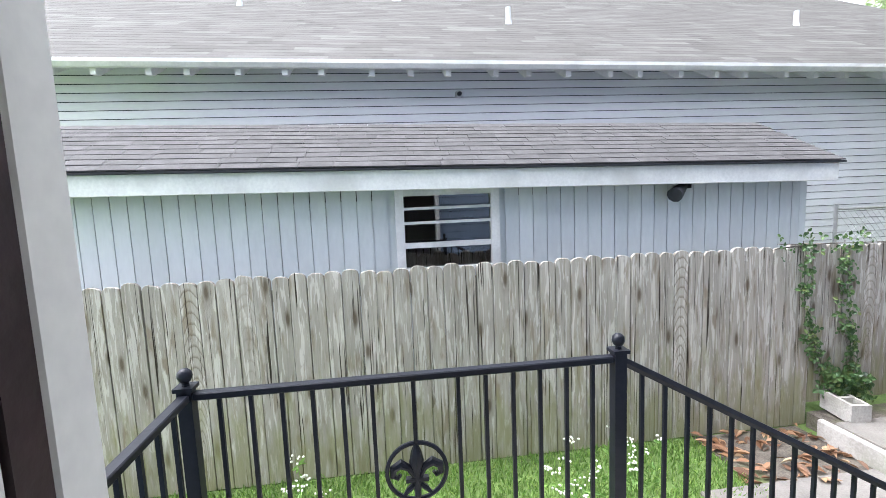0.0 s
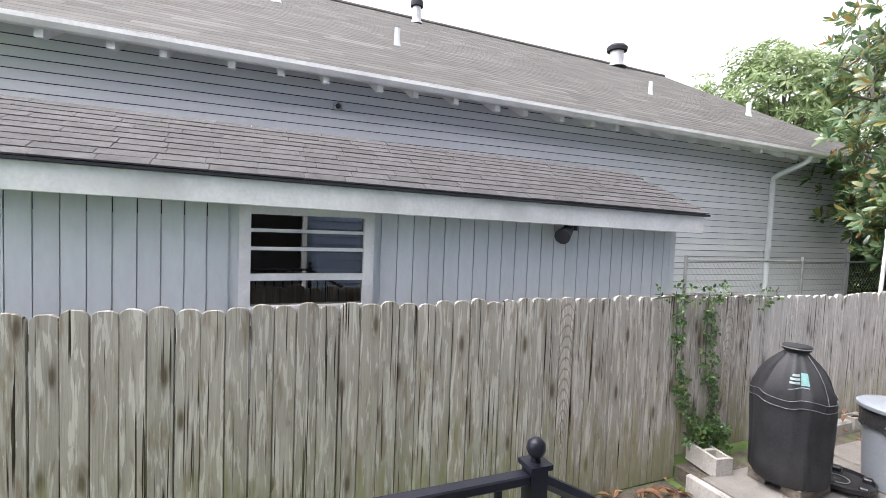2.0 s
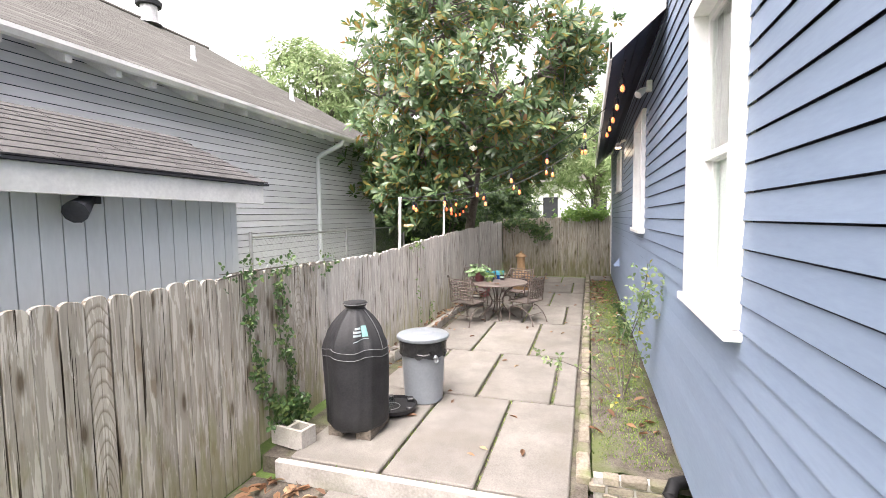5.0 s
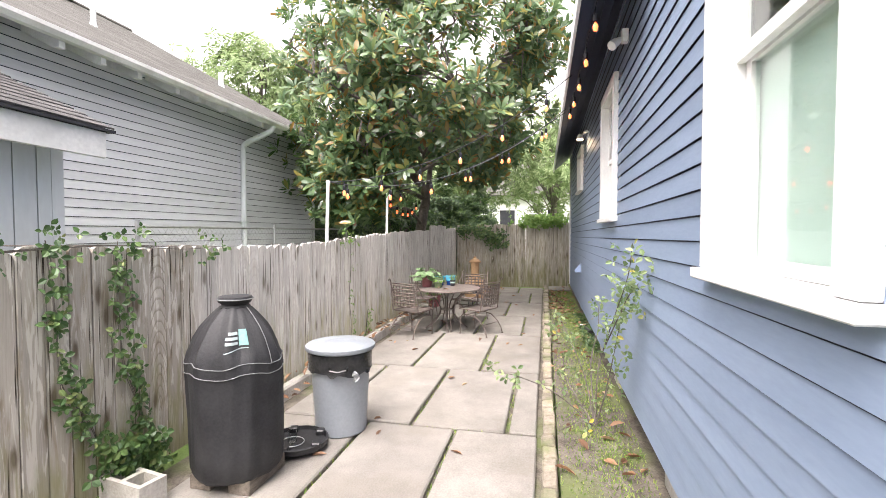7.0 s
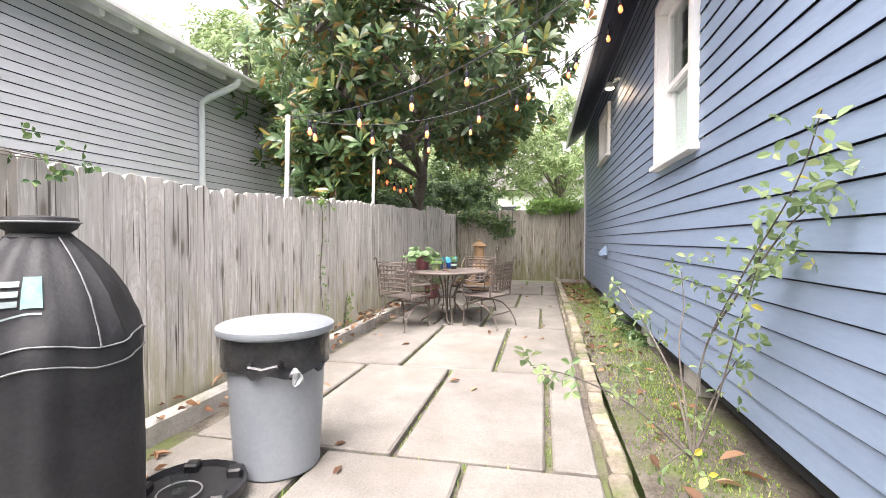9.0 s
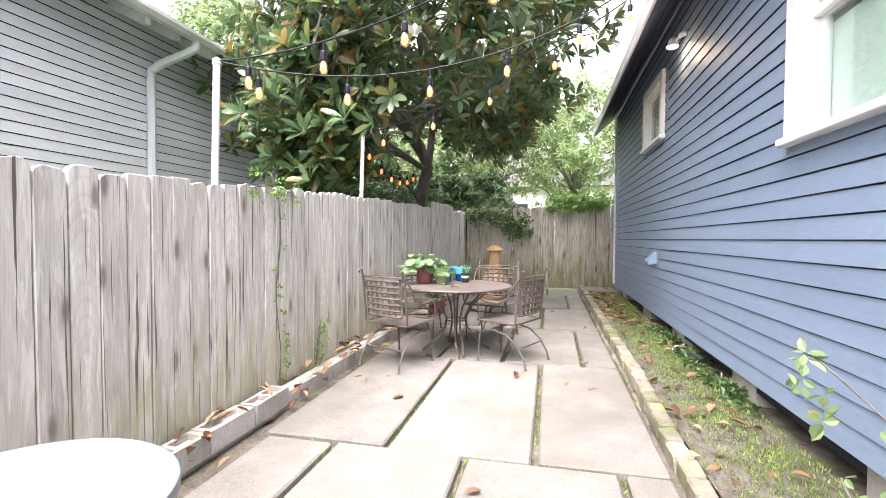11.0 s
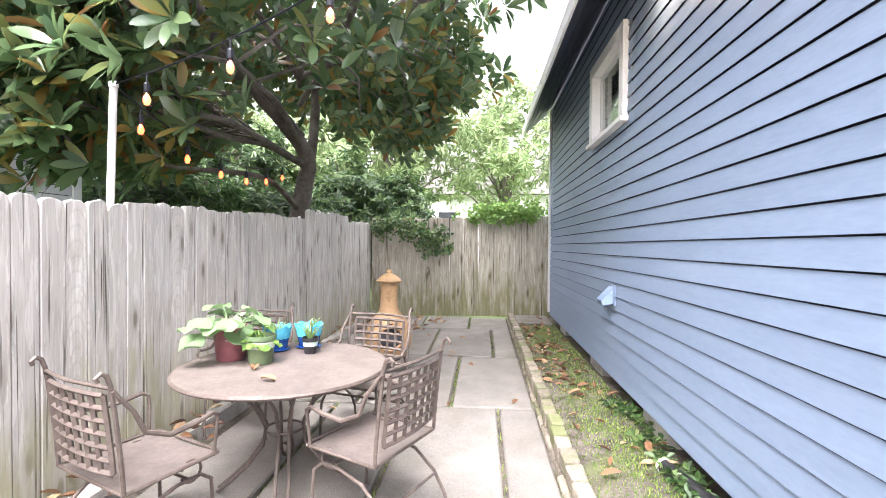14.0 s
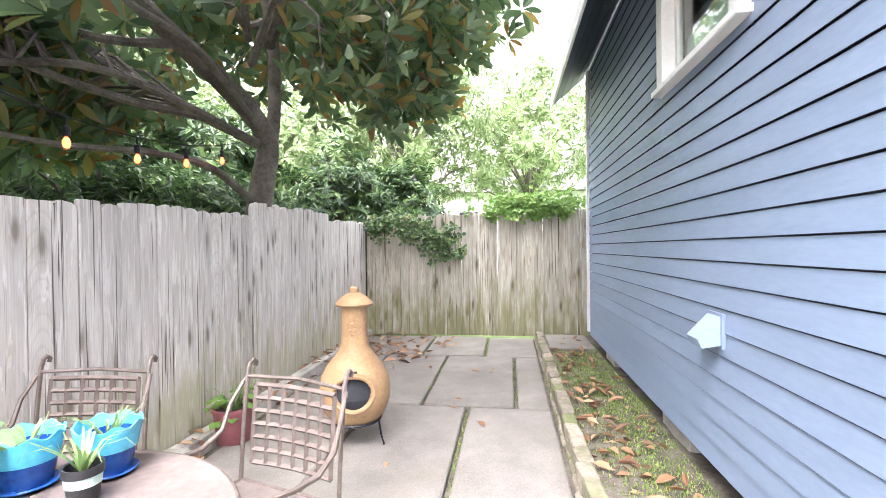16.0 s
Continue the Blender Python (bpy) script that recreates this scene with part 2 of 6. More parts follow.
SLAB = surf("pebbled_concrete", (0.15, 0.137, 0.122), (0.242, 0.224, 0.202), 2.2, 0.85, 0.7, 0.07, (1, 1, 1), 75, stain=(0.16, 0.143, 0.118), stain_scale=1.4, stain_amount=0.5)
CONCRETE = surf("old_concrete", (0.30, 0.28, 0.255), (0.5, 0.475, 0.44), 3.0, 0.9, 0.6, 0.1, (1, 1, 1), 50, stain=(0.16, 0.17, 0.10), stain_scale=2.0, stain_amount=0.5)
BRICK = surf("worn_brick", (0.17, 0.145, 0.11), (0.30, 0.26, 0.21), 5, 0.9, 0.6, 0.22, (1, 1, 1), 40, stain=(0.13, 0.16, 0.05), stain_scale=3.0, stain_amount=0.8)
SOIL = surf("damp_soil", (0.055, 0.046, 0.037), (0.17, 0.148, 0.12), 7, 0.95, 0.9, stain=(0.1, 0.125, 0.04), stain_scale=2.2, stain_amount=0.85, fine=60)
GROUND = surf("lawn_ground", (0.07, 0.11, 0.03), (0.13, 0.2, 0.05), 3, 0.95, 0.8, fine=50)
IRON = surf("black_iron", (0.006, 0.007, 0.011), (0.012, 0.013, 0.02), 8, 0.4, 0.08, spec=0.25)
BRONZE = surf("brown_metal", (0.085, 0.066, 0.057), (0.15, 0.12, 0.106), 9, 0.5, 0.15, metal=0.25)
def perforated(name, dark, light, pitch, open_share):
    """Expanded metal sheet: a fine grid of round holes through painted steel."""
    m = surf(name, dark, light, 7, 0.5, 0.2, metal=0.2)
    n, l = m.node_tree.nodes, m.node_tree.links
    b = n["Principled BSDF"]
    co, vo, lt, mx, tr = n.new("ShaderNodeTexCoord"), n.new("ShaderNodeTexVoronoi"), n.new("ShaderNodeMath"), n.new("ShaderNodeMixShader"), n.new("ShaderNodeBsdfTransparent")
    vo.inputs["Scale"].default_value, vo.inputs["Randomness"].default_value = 1 / pitch, 0.0
    lt.operation = "LESS_THAN"
    lt.inputs[1].default_value = math.sqrt(open_share / math.pi)
    l.new(co.outputs["Object"], vo.inputs["Vector"])
    l.new(vo.outputs["Distance"], lt.inputs[0])
    l.new(lt.outputs[0], mx.inputs["Fac"])
    l.new(b.outputs[0], mx.inputs[1])
    l.new(tr.outputs[0], mx.inputs[2])
    l.new(mx.outputs[0], n["Material Output"].inputs["Surface"])
    return m


TABLETOP = perforated("brown_mesh_top", (0.14, 0.113, 0.103), (0.21, 0.175, 0.16), 0.008, 0.3)
MESHSEAT = perforated("brown_mesh_seat", (0.12, 0.098, 0.09), (0.19, 0.16, 0.145), 0.009, 0.42)
STEEL = surf("galvanised_steel", (0.35, 0.36, 0.37), (0.5, 0.5, 0.51), 6, 0.45, 0.1, metal=0.6)
GLASS = glass("window_glass", (0.9, 0.95, 0.93), 0.07)
BARK = surf("grey_brown_bark", (0.075, 0.065, 0.057), (0.2, 0.175, 0.155), 5, 0.9, 0.8, fine=35)

# ---- builders ----


def box(bm, x0, x1, y0, y1, z0, z1, bevel=0.0):
    v = [bm.verts.new((x, y, z)) for x in (x0, x1) for y in (y0, y1) for z in (z0, z1)]
    fs = [bm.faces.new([v[i] for i in q]) for q in ((0, 1, 3, 2), (4, 6, 7, 5), (0, 4, 5, 1), (2, 3, 7, 6), (0, 2, 6, 4), (1, 5, 7, 3))]
    if bevel:
        bmesh.ops.bevel(bm, geom=list({e for f in fs for e in f.edges}), offset=bevel, segments=1, affect="EDGES")
    return bm


def frame_axes(d):
    d = d.normalized()
    s = d.cross(Vector((0, 0, 1))) if abs(d.z) < 0.95 else d.cross(Vector((1, 0, 0)))
    s.normalize()
    return s, s.cross(d)


def tube(bm, pts, r, n=8, ends=True):
    """A round bar along points; r is one radius or one for each point."""
    pts = [Vector(p) for p in pts]
    rs = r if isinstance(r, (list, tuple)) else [r] * len(pts)
    rings = []
    for i, p in enumerate(pts):
        d = pts[min(i + 1, len(pts) - 1)] - pts[max(i - 1, 0)]
        s, u = frame_axes(d)
        if rings and s.dot(side) < 0:
            s, u = -s, -u
        side = s
        rings.append([bm.verts.new(p + rs[i] * (math.cos(a) * s + math.sin(a) * u)) for a in (2 * math.pi * k / n for k in range(n))])
    for a, b in zip(rings, rings[1:]):
        for k in range(n):
            bm.faces.new((a[k], a[(k + 1) % n], b[(k + 1) % n], b[k]))
    if ends:
        bm.faces.new(rings[0][::-1])
        bm.faces.new(rings[-1])
    return bm


def lathe(bm, profile, n=28, c=(0, 0, 0), cap=True):
    rings = []
    for r, z in profile:
        rings.append([bm.verts.new((c[0] + r * math.cos(2 * math.pi * k / n), c[1] + r * math.sin(2 * math.pi * k / n), c[2] + z)) for k in range(n)])
    for a, b in zip(rings, rings[1:]):
        for k in range(n):
            bm.faces.new((a[k], a[(k + 1) % n], b[(k + 1) % n], b[k]))
    if cap:
        bm.faces.new(rings[0][::-1])
        bm.faces.new(rings[-1])
    return bm


def arc(c, r, a0, a1, n, plane="xz"):
    out = []
    for i in range(n + 1):
        a = radians(a0 + (a1 - a0) * i / n)
        u, w = r * math.cos(a), r * math.sin(a)
        out.append((c[0] + u, c[1], c[2] + w) if plane == "xz" else (c[0] + u, c[1] + w, c[2]) if plane == "xy" else (c[0], c[1] + u, c[2] + w))
    return out


def mesh_of(name, bm, material, smooth=False):
    bmesh.ops.recalc_face_normals(bm, faces=bm.faces)
    me = bpy.data.meshes.new(name)
    bm.to_mesh(me)
    bm.free()
    me.materials.append(material)
    if smooth:
        for p in me.polygons:
            p.use_smooth = True
        me.set_sharp_from_angle(angle=radians(40))
    return me


def part(name, bm, material, parent=None, label="", smooth=False):
    ob = new(name, mesh_of(name, bm, material, smooth) if isinstance(bm, bmesh.types.BMesh) else bm)
    if parent:
        ob.parent = parent
    if label:
        ob["label"] = label
    return ob


def thing(name, at=(0, 0, 0), turn=0.0, **tags):
    ob = new(name)
    ob.empty_display_size = 0.1
    ob.matrix_world = pose(*at, 0, 0, turn)
    return tagged(ob, **tags)


def sub(name, x0, x1, y0, y1, z0, z1, material, parent, label="", bevel=0.0):
    return part(name, box(bmesh.new(), x0, x1, y0, y1, z0, z1, bevel), material, parent, label)


def cuts(x0, x1, z0, z1, holes):
    """Rectangles that fill x0..x1, z0..z1 round the holes (x0, x1, z0, z1)."""
    out, zs = [], sorted({z0, z1, *(min(max(h[i], z0), z1) for h in holes for i in (2, 3))})
    for a, b in zip(zs, zs[1:]):
        x = x0
        for h in sorted(h for h in holes if h[2] < (a + b) / 2 < h[3]):
            if h[0] > x:
                out.append((x, h[0], a, b))
            x = max(x, h[1])
        if x < x1:
            out.append((x, x1, a, b))
    return out


def wall(name, x0, x1, y0, y1, z0, z1, holes, material, label):
    bm = bmesh.new()
    for a, b, c, d in cuts(x0, x1, z0, z1, holes):
        box(bm, a, b, y0, y1, c, d)
    return tagged(part(name, bm, material), label, "wall", kind="structure")


def clapboards(parent, x0, x1, face, out, z0, z1, step, holes, material, lip=0.016, gap=0.008, fall=0.0):
    """Lapped boards on a wall at y = face that looks along out (+1 or -1): each leans out at its foot, with an open
    joint under it that shows the dark backing as a shadow line.
    """
    z = z0
    while z < z1 - 0.02:
        top = min(z + (step if z < 1.36 else step * 0.967), z1)
        pieces = [(x0, x1, z, top)]
        for h in holes:
            pieces = [q for a, b, lo, hi in pieces for q in (
                [(a, b, lo, hi)] if h[2] >= hi or h[3] <= lo or h[0] >= b or h[1] <= a else
                [(a, h[0], lo, hi), (h[1], b, lo, hi), (h[0], h[1], lo, h[2]), (h[0], h[1], h[3], hi)]) if q[1] - q[0] > 0.01 and q[3] - q[2] > 0.012]
        for a, b, lo, hi in pieces:
            bm = bmesh.new()
            at = lambda zz: face + out * (lip - (lip - 0.006) * (zz - z) / (top - z))
            e = hi - (gap if hi == top else 0.0)
            v = [bm.verts.new((x, yy, zz + (fall * (9.3 - x) if zz in (z, top - gap) else 0.0))) for x in (a, b) for yy, zz in ((face - out * 0.004, lo), (at(lo), lo), (at(e), e), (face - out * 0.004, e))]
            for q in ((0, 1, 2, 3), (7, 6, 5, 4), (1, 5, 6, 2)):
                bm.faces.new([v[i] for i in q])
            bm.faces.new([v[i] for i in (0, 4, 5, 1)]) if lo > z else None
            part("clapboard", bm, material, parent)
        z = top


# ---- structure: ground, porch, patio ----
bm = bmesh.new()
S = 160
xs = [-S, -6, 0, 4.1, 9, 16.5, S]
ys = [-S, 0.5, 4.1, 7.5, S]
grid = [[bm.verts.new((x, y, -0.2)) for y in ys] for x in xs]
for i in range(len(xs) - 1):
    for j in range(len(ys) - 1):
        bm.faces.new((grid[i][j], grid[i + 1][j], grid[i + 1][j + 1], grid[i][j + 1]))
tagged(part("ground", bm, GROUND), "green lawn with bare patches of soil", "ground", kind="structure")

WALL_Y = 0.655
W1, W2, W3 = (3.12, 4.22, 1.5, 3.42), (7.03, 8.2, 1.82, 3.36), (11.45, 12.7, 2.53, 3.42)
DOOR = (-0.36, 1.05, 0.63, 2.75)
HOLES = [W1, W2, W3, DOOR]
# wall backing is dark navy so the board joints get their shadow lines by colour
h_wall = wall("wall_blue_house", -4.0, 15.9, 0.5, WALL_Y - 0.035, 0.24, 3.95, HOLES, SOFFIT_AND_JOINT_SHADE, "blue-painted house wall of lapped wooden boards")
clapboards(h_wall, -4.0, 15.88, WALL_Y - 0.012, 1, 0.214, 3.95, 0.129, [(a - 0.004, b + 0.004, c, d) for a, b, c, d in HOLES], BLUE, fall=0.008)
u_wall = wall("wall_upper_house", -4.0, 5.45, 0.5, WALL_Y - 0.035, 3.95, 6.0, [], SOFFIT_AND_JOINT_SHADE, "upper blue house wall of lapped boards")
clapboards(u_wall, -4.0, 5.45, WALL_Y - 0.012, 1, 3.95, 6.0, 0.1275, [], BLUE)
tagged(part("corner_board", box(bmesh.new(), 15.88, 15.96, 0.52, WALL_Y + 0.03, 0.2, 3.9), WHITE), "narrow white corner board of the blue house", "trim", kind="structure")
w_end = wall("wall_back_house", 15.78, 15.9, -6.0, 0.5, 0.2, 3.95, [], BLUE, "plain blue end wall of the house")
wall("wall_inside_house", -4.0, 15.78, -3.0, -2.9, 0.2, 6.0, [], OLDWHITE, "plain pale inner wall of the house")
tagged(part("floor_inside_house", box(bmesh.new(), -4.0, 15.78, -2.9, 0.5, 0.5, 0.62), CONCRETE), "plain floor inside the house", "floor", kind="structure")
tagged(part("ceiling_inside_house", box(bmesh.new(), -4.0, 15.78, -2.9, 0.5, 3.7, 3.8), OLDWHITE), "plain ceiling inside the house", "ceiling", kind="structure")
tagged(part("wall_house_end", box(bmesh.new(), -4.1, -4.0, -3.0, WALL_Y, 0.2, 6.0), BLUE), "plain blue end wall near the porch", "wall", kind="structure")

# rear roof with its open eave
bm = bmesh.new()
sl = 0.86
for y0, y1, t0, t1 in ((1.12, -3.2, 0.0, 0.09),):
    v = [bm.verts.new((x, y, 3.56 + (1.12 - y) * sl * (1 if y > -1.2 else 1) + t)) for x in (5.45, 16.3) for y, t in ((y0, t0), (y1, t0), (y1, t1), (y0, t1))]
    for q in ((0, 1, 2, 3), (7, 6, 5, 4), (0, 4, 5, 1), (1, 5, 6, 2), (2, 6, 7, 3), (3, 7, 4, 0)):
        bm.faces.new([v[i] for i in q])
tagged(part("roof_rear_house", bm, SOFFIT_AND_JOINT_SHADE), "sloping rear roof with dark navy boarded underside", "roof", kind="structure")
fascia = part("fascia", box(bmesh.new(), 5.42, 16.32, 1.12, 1.145, 3.5, 3.66), WHITE)
tagged(fascia, "long white fascia board along the eave", "trim", kind="structure")
bm = bmesh.new()
v = [bm.verts.new((x, y, z)) for x in (5.42, 5.45) for y, z in ((1.14, 3.5), (WALL_Y + 0.02, 3.5 + 0.465 * sl), (WALL_Y + 0.02, 3.78 + 0.465 * sl), (1.14, 3.66))]
for q in ((0, 1, 2, 3), (7, 6, 5, 4), (0, 4, 5, 1), (1, 5, 6, 2), (2, 6, 7, 3), (3, 7, 4, 0)):
    bm.faces.new([v[i] for i in q])
tagged(part("rake_board", bm, WHITE), "short white sloping rake board at the roof end", "trim", kind="structure")
for k in range(4):
    y0, y1 = 1.105 - 0.112 * k, 1.105 - 0.112 * k - 0.106
    bm = bmesh.new()
    v = [bm.verts.new((xx, y, 3.535 + (1.12 - y) * sl + t)) for xx in (5.46, 16.28) for y, t in ((y0, 0.0), (y1, 0.0), (y1, 0.018), (y0, 0.018))]
    for q in ((0, 1, 2, 3), (7, 6, 5, 4), (0, 4, 5, 1), (1, 5, 6, 2), (2, 6, 7, 3), (3, 7, 4, 0)):
        bm.faces.new([v[i] for i in q])
    part("soffit_board", bm, SOFFIT_AND_JOINT_SHADE, fascia)
# brick piers and crawl space under the house, its shade put into near-black colour
tagged(part("crawl_space_back", box(bmesh.new(), -4.0, 15.9, -0.9, -0.8, -0.2, 0.5), DARK_PARTS_AND_SHADE), "near-black sheet standing for the shade of the crawl space", "wall", kind="structure")
tagged(part("sill_beam", box(bmesh.new(), -4.0, 15.9, 0.42, 0.58, 0.12, 0.2), DARK_PARTS_AND_SHADE), "sill beam coloured near-black for the shade under the siding", "trim", kind="structure")

# porch slab, steps
tagged(part("porch_floor", box(bmesh.new(), -0.9, 1.2, WALL_Y, 2.02, -0.2, 0.63, 0.01), CONCRETE), "concrete porch floor outside the door", "porch", kind="structure")
bm = bmesh.new()
for i in range(4):
    box(bm, 1.2 + 0.3 * i, 1.5 + 0.3 * i, WALL_Y + 0.12, 2.02, -0.2, 0.463 - 0.166 * i)
tagged(part("porch_steps", bm, CONCRETE), "concrete steps leading down from the porch", "steps", kind="structure")
tagged(part("path_pad", box(bmesh.new(), 2.4, 3.98, 1.35, 3.35, -0.26, -0.165, 0.012), SLAB), "worn concrete slab at the foot of the steps", "pavement", kind="structure")

# patio: bed of soil, slabs with open joints, kerbs
patio = tagged(part("patio_base", box(bmesh.new(), 4.1, 16.45, 1.3, 4.1, -0.2, -0.045), SOIL), "mossy soil joints between patio slabs", "pavement", kind="structure")
JX = [4.06, 5.84, 7.56, 9.61, 11.39, 13.22, 15.1, 16.4]
JY = [[1.42, 2.13, 2.93, 3.82], [1.42, 1.69, 2.54, 3.35, 3.82], [1.42, 2.15, 3.03, 3.86], [1.42, 1.75, 2.53, 3.2, 3.88], [1.42, 2.17, 3.05, 3.9], [1.42, 1.74, 2.6, 3.4, 3.95], [1.42, 2.12, 2.95, 3.95]]
for i, ys in enumerate(JY):
    for y0, y1 in zip(ys, ys[1:]):
        g = [random.uniform(0.012, 0.024) for _ in range(4)]
        bm = box(bmesh.new(), JX[i] + g[0], JX[i + 1] - g[1], y0 + g[2], y1 - g[3], -0.12 if i else -0.17, random.uniform(-0.006, 0.006), 0.012)
        part("slab", bm, SLAB, patio)
kerb_f = tagged(part("front_kerb", box(bmesh.new(), 4.0, 4.066, 1.3, 3.9, -0.2, -0.01, 0.012), CONCRETE), "rough concrete kerb at the front of the patio", "kerb", kind="structure")
kerb_l = tagged(part("fence_kerb", box(bmesh.new(), 5.3, 16.4, 3.99, 4.1, -0.1, 0.1, 0.02), CONCRETE), "old concrete kerb along the foot of the fence", "kerb", kind="structure")
bm = bmesh.new()
n = 60
rows = [[bm.verts.new((4.5 + 12 * i / n, y, z + 0.02 * noise.noise(Vector((i * 0.9, y * 5, 0))))) for y, z in ((1.27, 0.03), (1.05, 0.05), (0.85, 0.04), (0.55, 0.02), (-0.8, -0.05))] for i in range(n + 1)]
for a, b in zip(rows, rows[1:]):
    for j in range(4):
        bm.faces.new((a[j], b[j], b[j + 1], a[j + 1]))
tagged(part("planting_bed", bm, SOIL), "mossy soil bed strewn with dead leaves", "soil", kind="structure")

# ---- windows of the blue house ----


def sash_window(name, x0, x1, z0, z1, label, rail=0.5):
    w = tagged(new(name), label, "window", kind="structure")
    c, y = 0.115, WALL_Y
    sub("casing", x0, x0 + c, y - 0.1, y + 0.045, z0 + 0.05, z1, WHITE, w, bevel=0.004)
    sub("casing", x1 - c, x1, y - 0.1, y + 0.045, z0 + 0.05, z1, WHITE, w, bevel=0.004)
    sub("head_casing", x0 + c, x1 - c, y - 0.1, y + 0.045, z1 - c, z1, WHITE, w, bevel=0.004)
    sub("window_sill", x0 - 0.03, x1 + 0.03, y - 0.1, y + 0.075, z0, z0 + 0.047, WHITE, w, bevel=0.006)
    a, b, lo, hi = x0 + c, x1 - c, z0 + 0.05, z1 - c
    mid = lo + (hi - lo) * rail
    for nm, za, zb, yy in (("upper_sash", mid - 0.02, hi, y - 0.045), ("lower_sash", lo, mid + 0.02, y - 0.085)):
        bm = bmesh.new()
        s = 0.05
        box(bm, a, a + s, yy - 0.035, yy, za, zb)
        box(bm, b - s, b, yy - 0.035, yy, za, zb)
        box(bm, a + s, b - s, yy - 0.035, yy, zb - s, zb)
        box(bm, a + s, b - s, yy - 0.035, yy, za, za + s)
        sash = part(nm, bm, WHITE, w)
        p = sub("pane", a + s, b - s, yy - 0.022, yy - 0.016, za + s, zb - s, GLASS, sash)
        p.visible_shadow = False
    # added pale green sheet behind the panes: their reflection as plain colour
    bl = surf("pale_reflection", (0.7, 0.78, 0.74), (0.78, 0.85, 0.81), 3, 0.7)
    sub("blind", a, b, y - 0.14, y - 0.13, lo, lo + (hi - lo) * (0.5 if x0 < 5 else 0.45), bl, w, "added pale green panel standing for the reflection in the glass")
    return w


sash_window("window_1", *W1, "white double-hung window in the blue wall")
sash_window("window_2", *W2, "white double-hung window in the blue wall")
sash_window("window_3", *W3, "small white window high in the blue wall", 0.02)

# door frame round the start of the walk
d1 = tagged(new("door_1"), "open doorway with white jamb and dark weatherstrip", "door", kind="structure")
sub("jamb", DOOR[0], DOOR[0] + 0.1, 0.645, 0.715, DOOR[2], DOOR[3], WHITE, d1, bevel=0.004)
sub("jamb", DOOR[0], DOOR[0] + 0.095, 0.4, 0.6, DOOR[2], DOOR[3], WHITE, d1, bevel=0.004)
sub("jamb", DOOR[1] - 0.06, DOOR[1], 0.5, 0.72, DOOR[2], DOOR[3], WHITE, d1, bevel=0.004)
sub("head_jamb", DOOR[0] + 0.1, DOOR[1] - 0.06, 0.5, 0.72, DOOR[3] - 0.1, DOOR[3], WHITE, d1)
sub("weatherstrip", DOOR[0] + 0.02, DOOR[0] + 0.098, 0.602, 0.643, DOOR[2], DOOR[3], surf("dark_brown_seal", (0.02, 0.01, 0.012), (0.04, 0.02, 0.025), 6, 0.5), d1, "dark brown rubber weatherstrip")
sub("inner_casing", DOOR[0] - 0.14, DOOR[0], 0.44, 0.5, DOOR[2], DOOR[3], WHITE, d1)
sub("threshold", DOOR[0] + 0.1, DOOR[1] - 0.06, 0.5, 0.7, DOOR[2] - 0.01, DOOR[2] + 0.02, STEEL, d1)

# ---- neighbour: long grey-blue house and its lean-to ----
NY = 7.3
# dark navy backing again paints the shadow lines between the boards
n_wall = wall("wall_neighbour_house", -9.0, 13.06, NY + 0.035, NY + 0.2, -0.2, 4.2, [], SOFFIT_AND_JOINT_SHADE, "long grey-blue house wall of lapped boards")
clapboards(n_wall, -9.0, 12.98, NY + 0.012, -1, 0.1, 4.2, 0.122, [], GREYBLUE, 0.02, 0.008)
tagged(part("neighbour_corner_board", box(bmesh.new(), 12.98, 13.1, NY - 0.03, NY + 0.2, -0.2, 4.1), GREYBLUE), "grey-blue corner board of the neighbouring house", "trim", kind="structure")
wall("wall_neighbour_end", 12.96, 13.06, NY + 0.2, 21.0, -0.2, 4.2, [], GREYBLUE, "plain end wall of the neighbouring house")
EY, EZ, NS = 6.72, 4.02, 0.56
roof = thing("neighbour_roof", label="long grey shingled roof of the neighbouring house", category="roof", kind="structure")
verts, faces = [], []
rng = random.Random(5)
courses = 50
for c in range(courses):
    s0, s1 = c * 0.172, (c + 1) * 0.172
    k = 1 / math.hypot(1, NS)
    x = -10.0 - rng.random() * 0.5
    lift = 0.004
    while x < 14.2:
        w = rng.uniform(0.5, 1.1)
        a, b = x, min(x + w, 14.3)
        if b - a > 0.05:
            i = len(verts)
            for xx in (a, b):
                verts += [(xx, EY + s0 * k, EZ + s0 * k * NS), (xx, EY + s0 * k, EZ + s0 * k * NS + lift), (xx, EY + s1 * k, EZ + s1 * k * NS + 0.002), (xx, EY + s1 * k, EZ + s1 * k * NS)]
            faces += [(i, i + 1, i + 5, i + 4), (i + 1, i + 2, i + 6, i + 5), (i, i + 4, i + 7, i + 3)]
        x += w
me = bpy.data.meshes.new("shingles")
me.from_pydata(verts, [], faces)
me.materials.append(ROOFGREY)
tagged(part("shingles", me, None, roof), kind="stuff")
RY = EY + courses * 0.172 / math.hypot(1, NS)
RZ = EZ + (RY - EY) * NS
bm = bmesh.new()
v = [bm.verts.new(p) for p in ((-10, RY, RZ), (14.3, RY, RZ), (14.3, 21.7, 4.0), (-10, 21.7, 4.0))]
bm.faces.new(v)
part("back_slope", bm, ROOFGREY, roof)
bm = bmesh.new()
tube(bm, [(-10, RY, RZ), (14.3, RY, RZ)], 0.07, 6)
part("ridge_cap", bm, ROOFGREY, roof)
bm = bmesh.new()
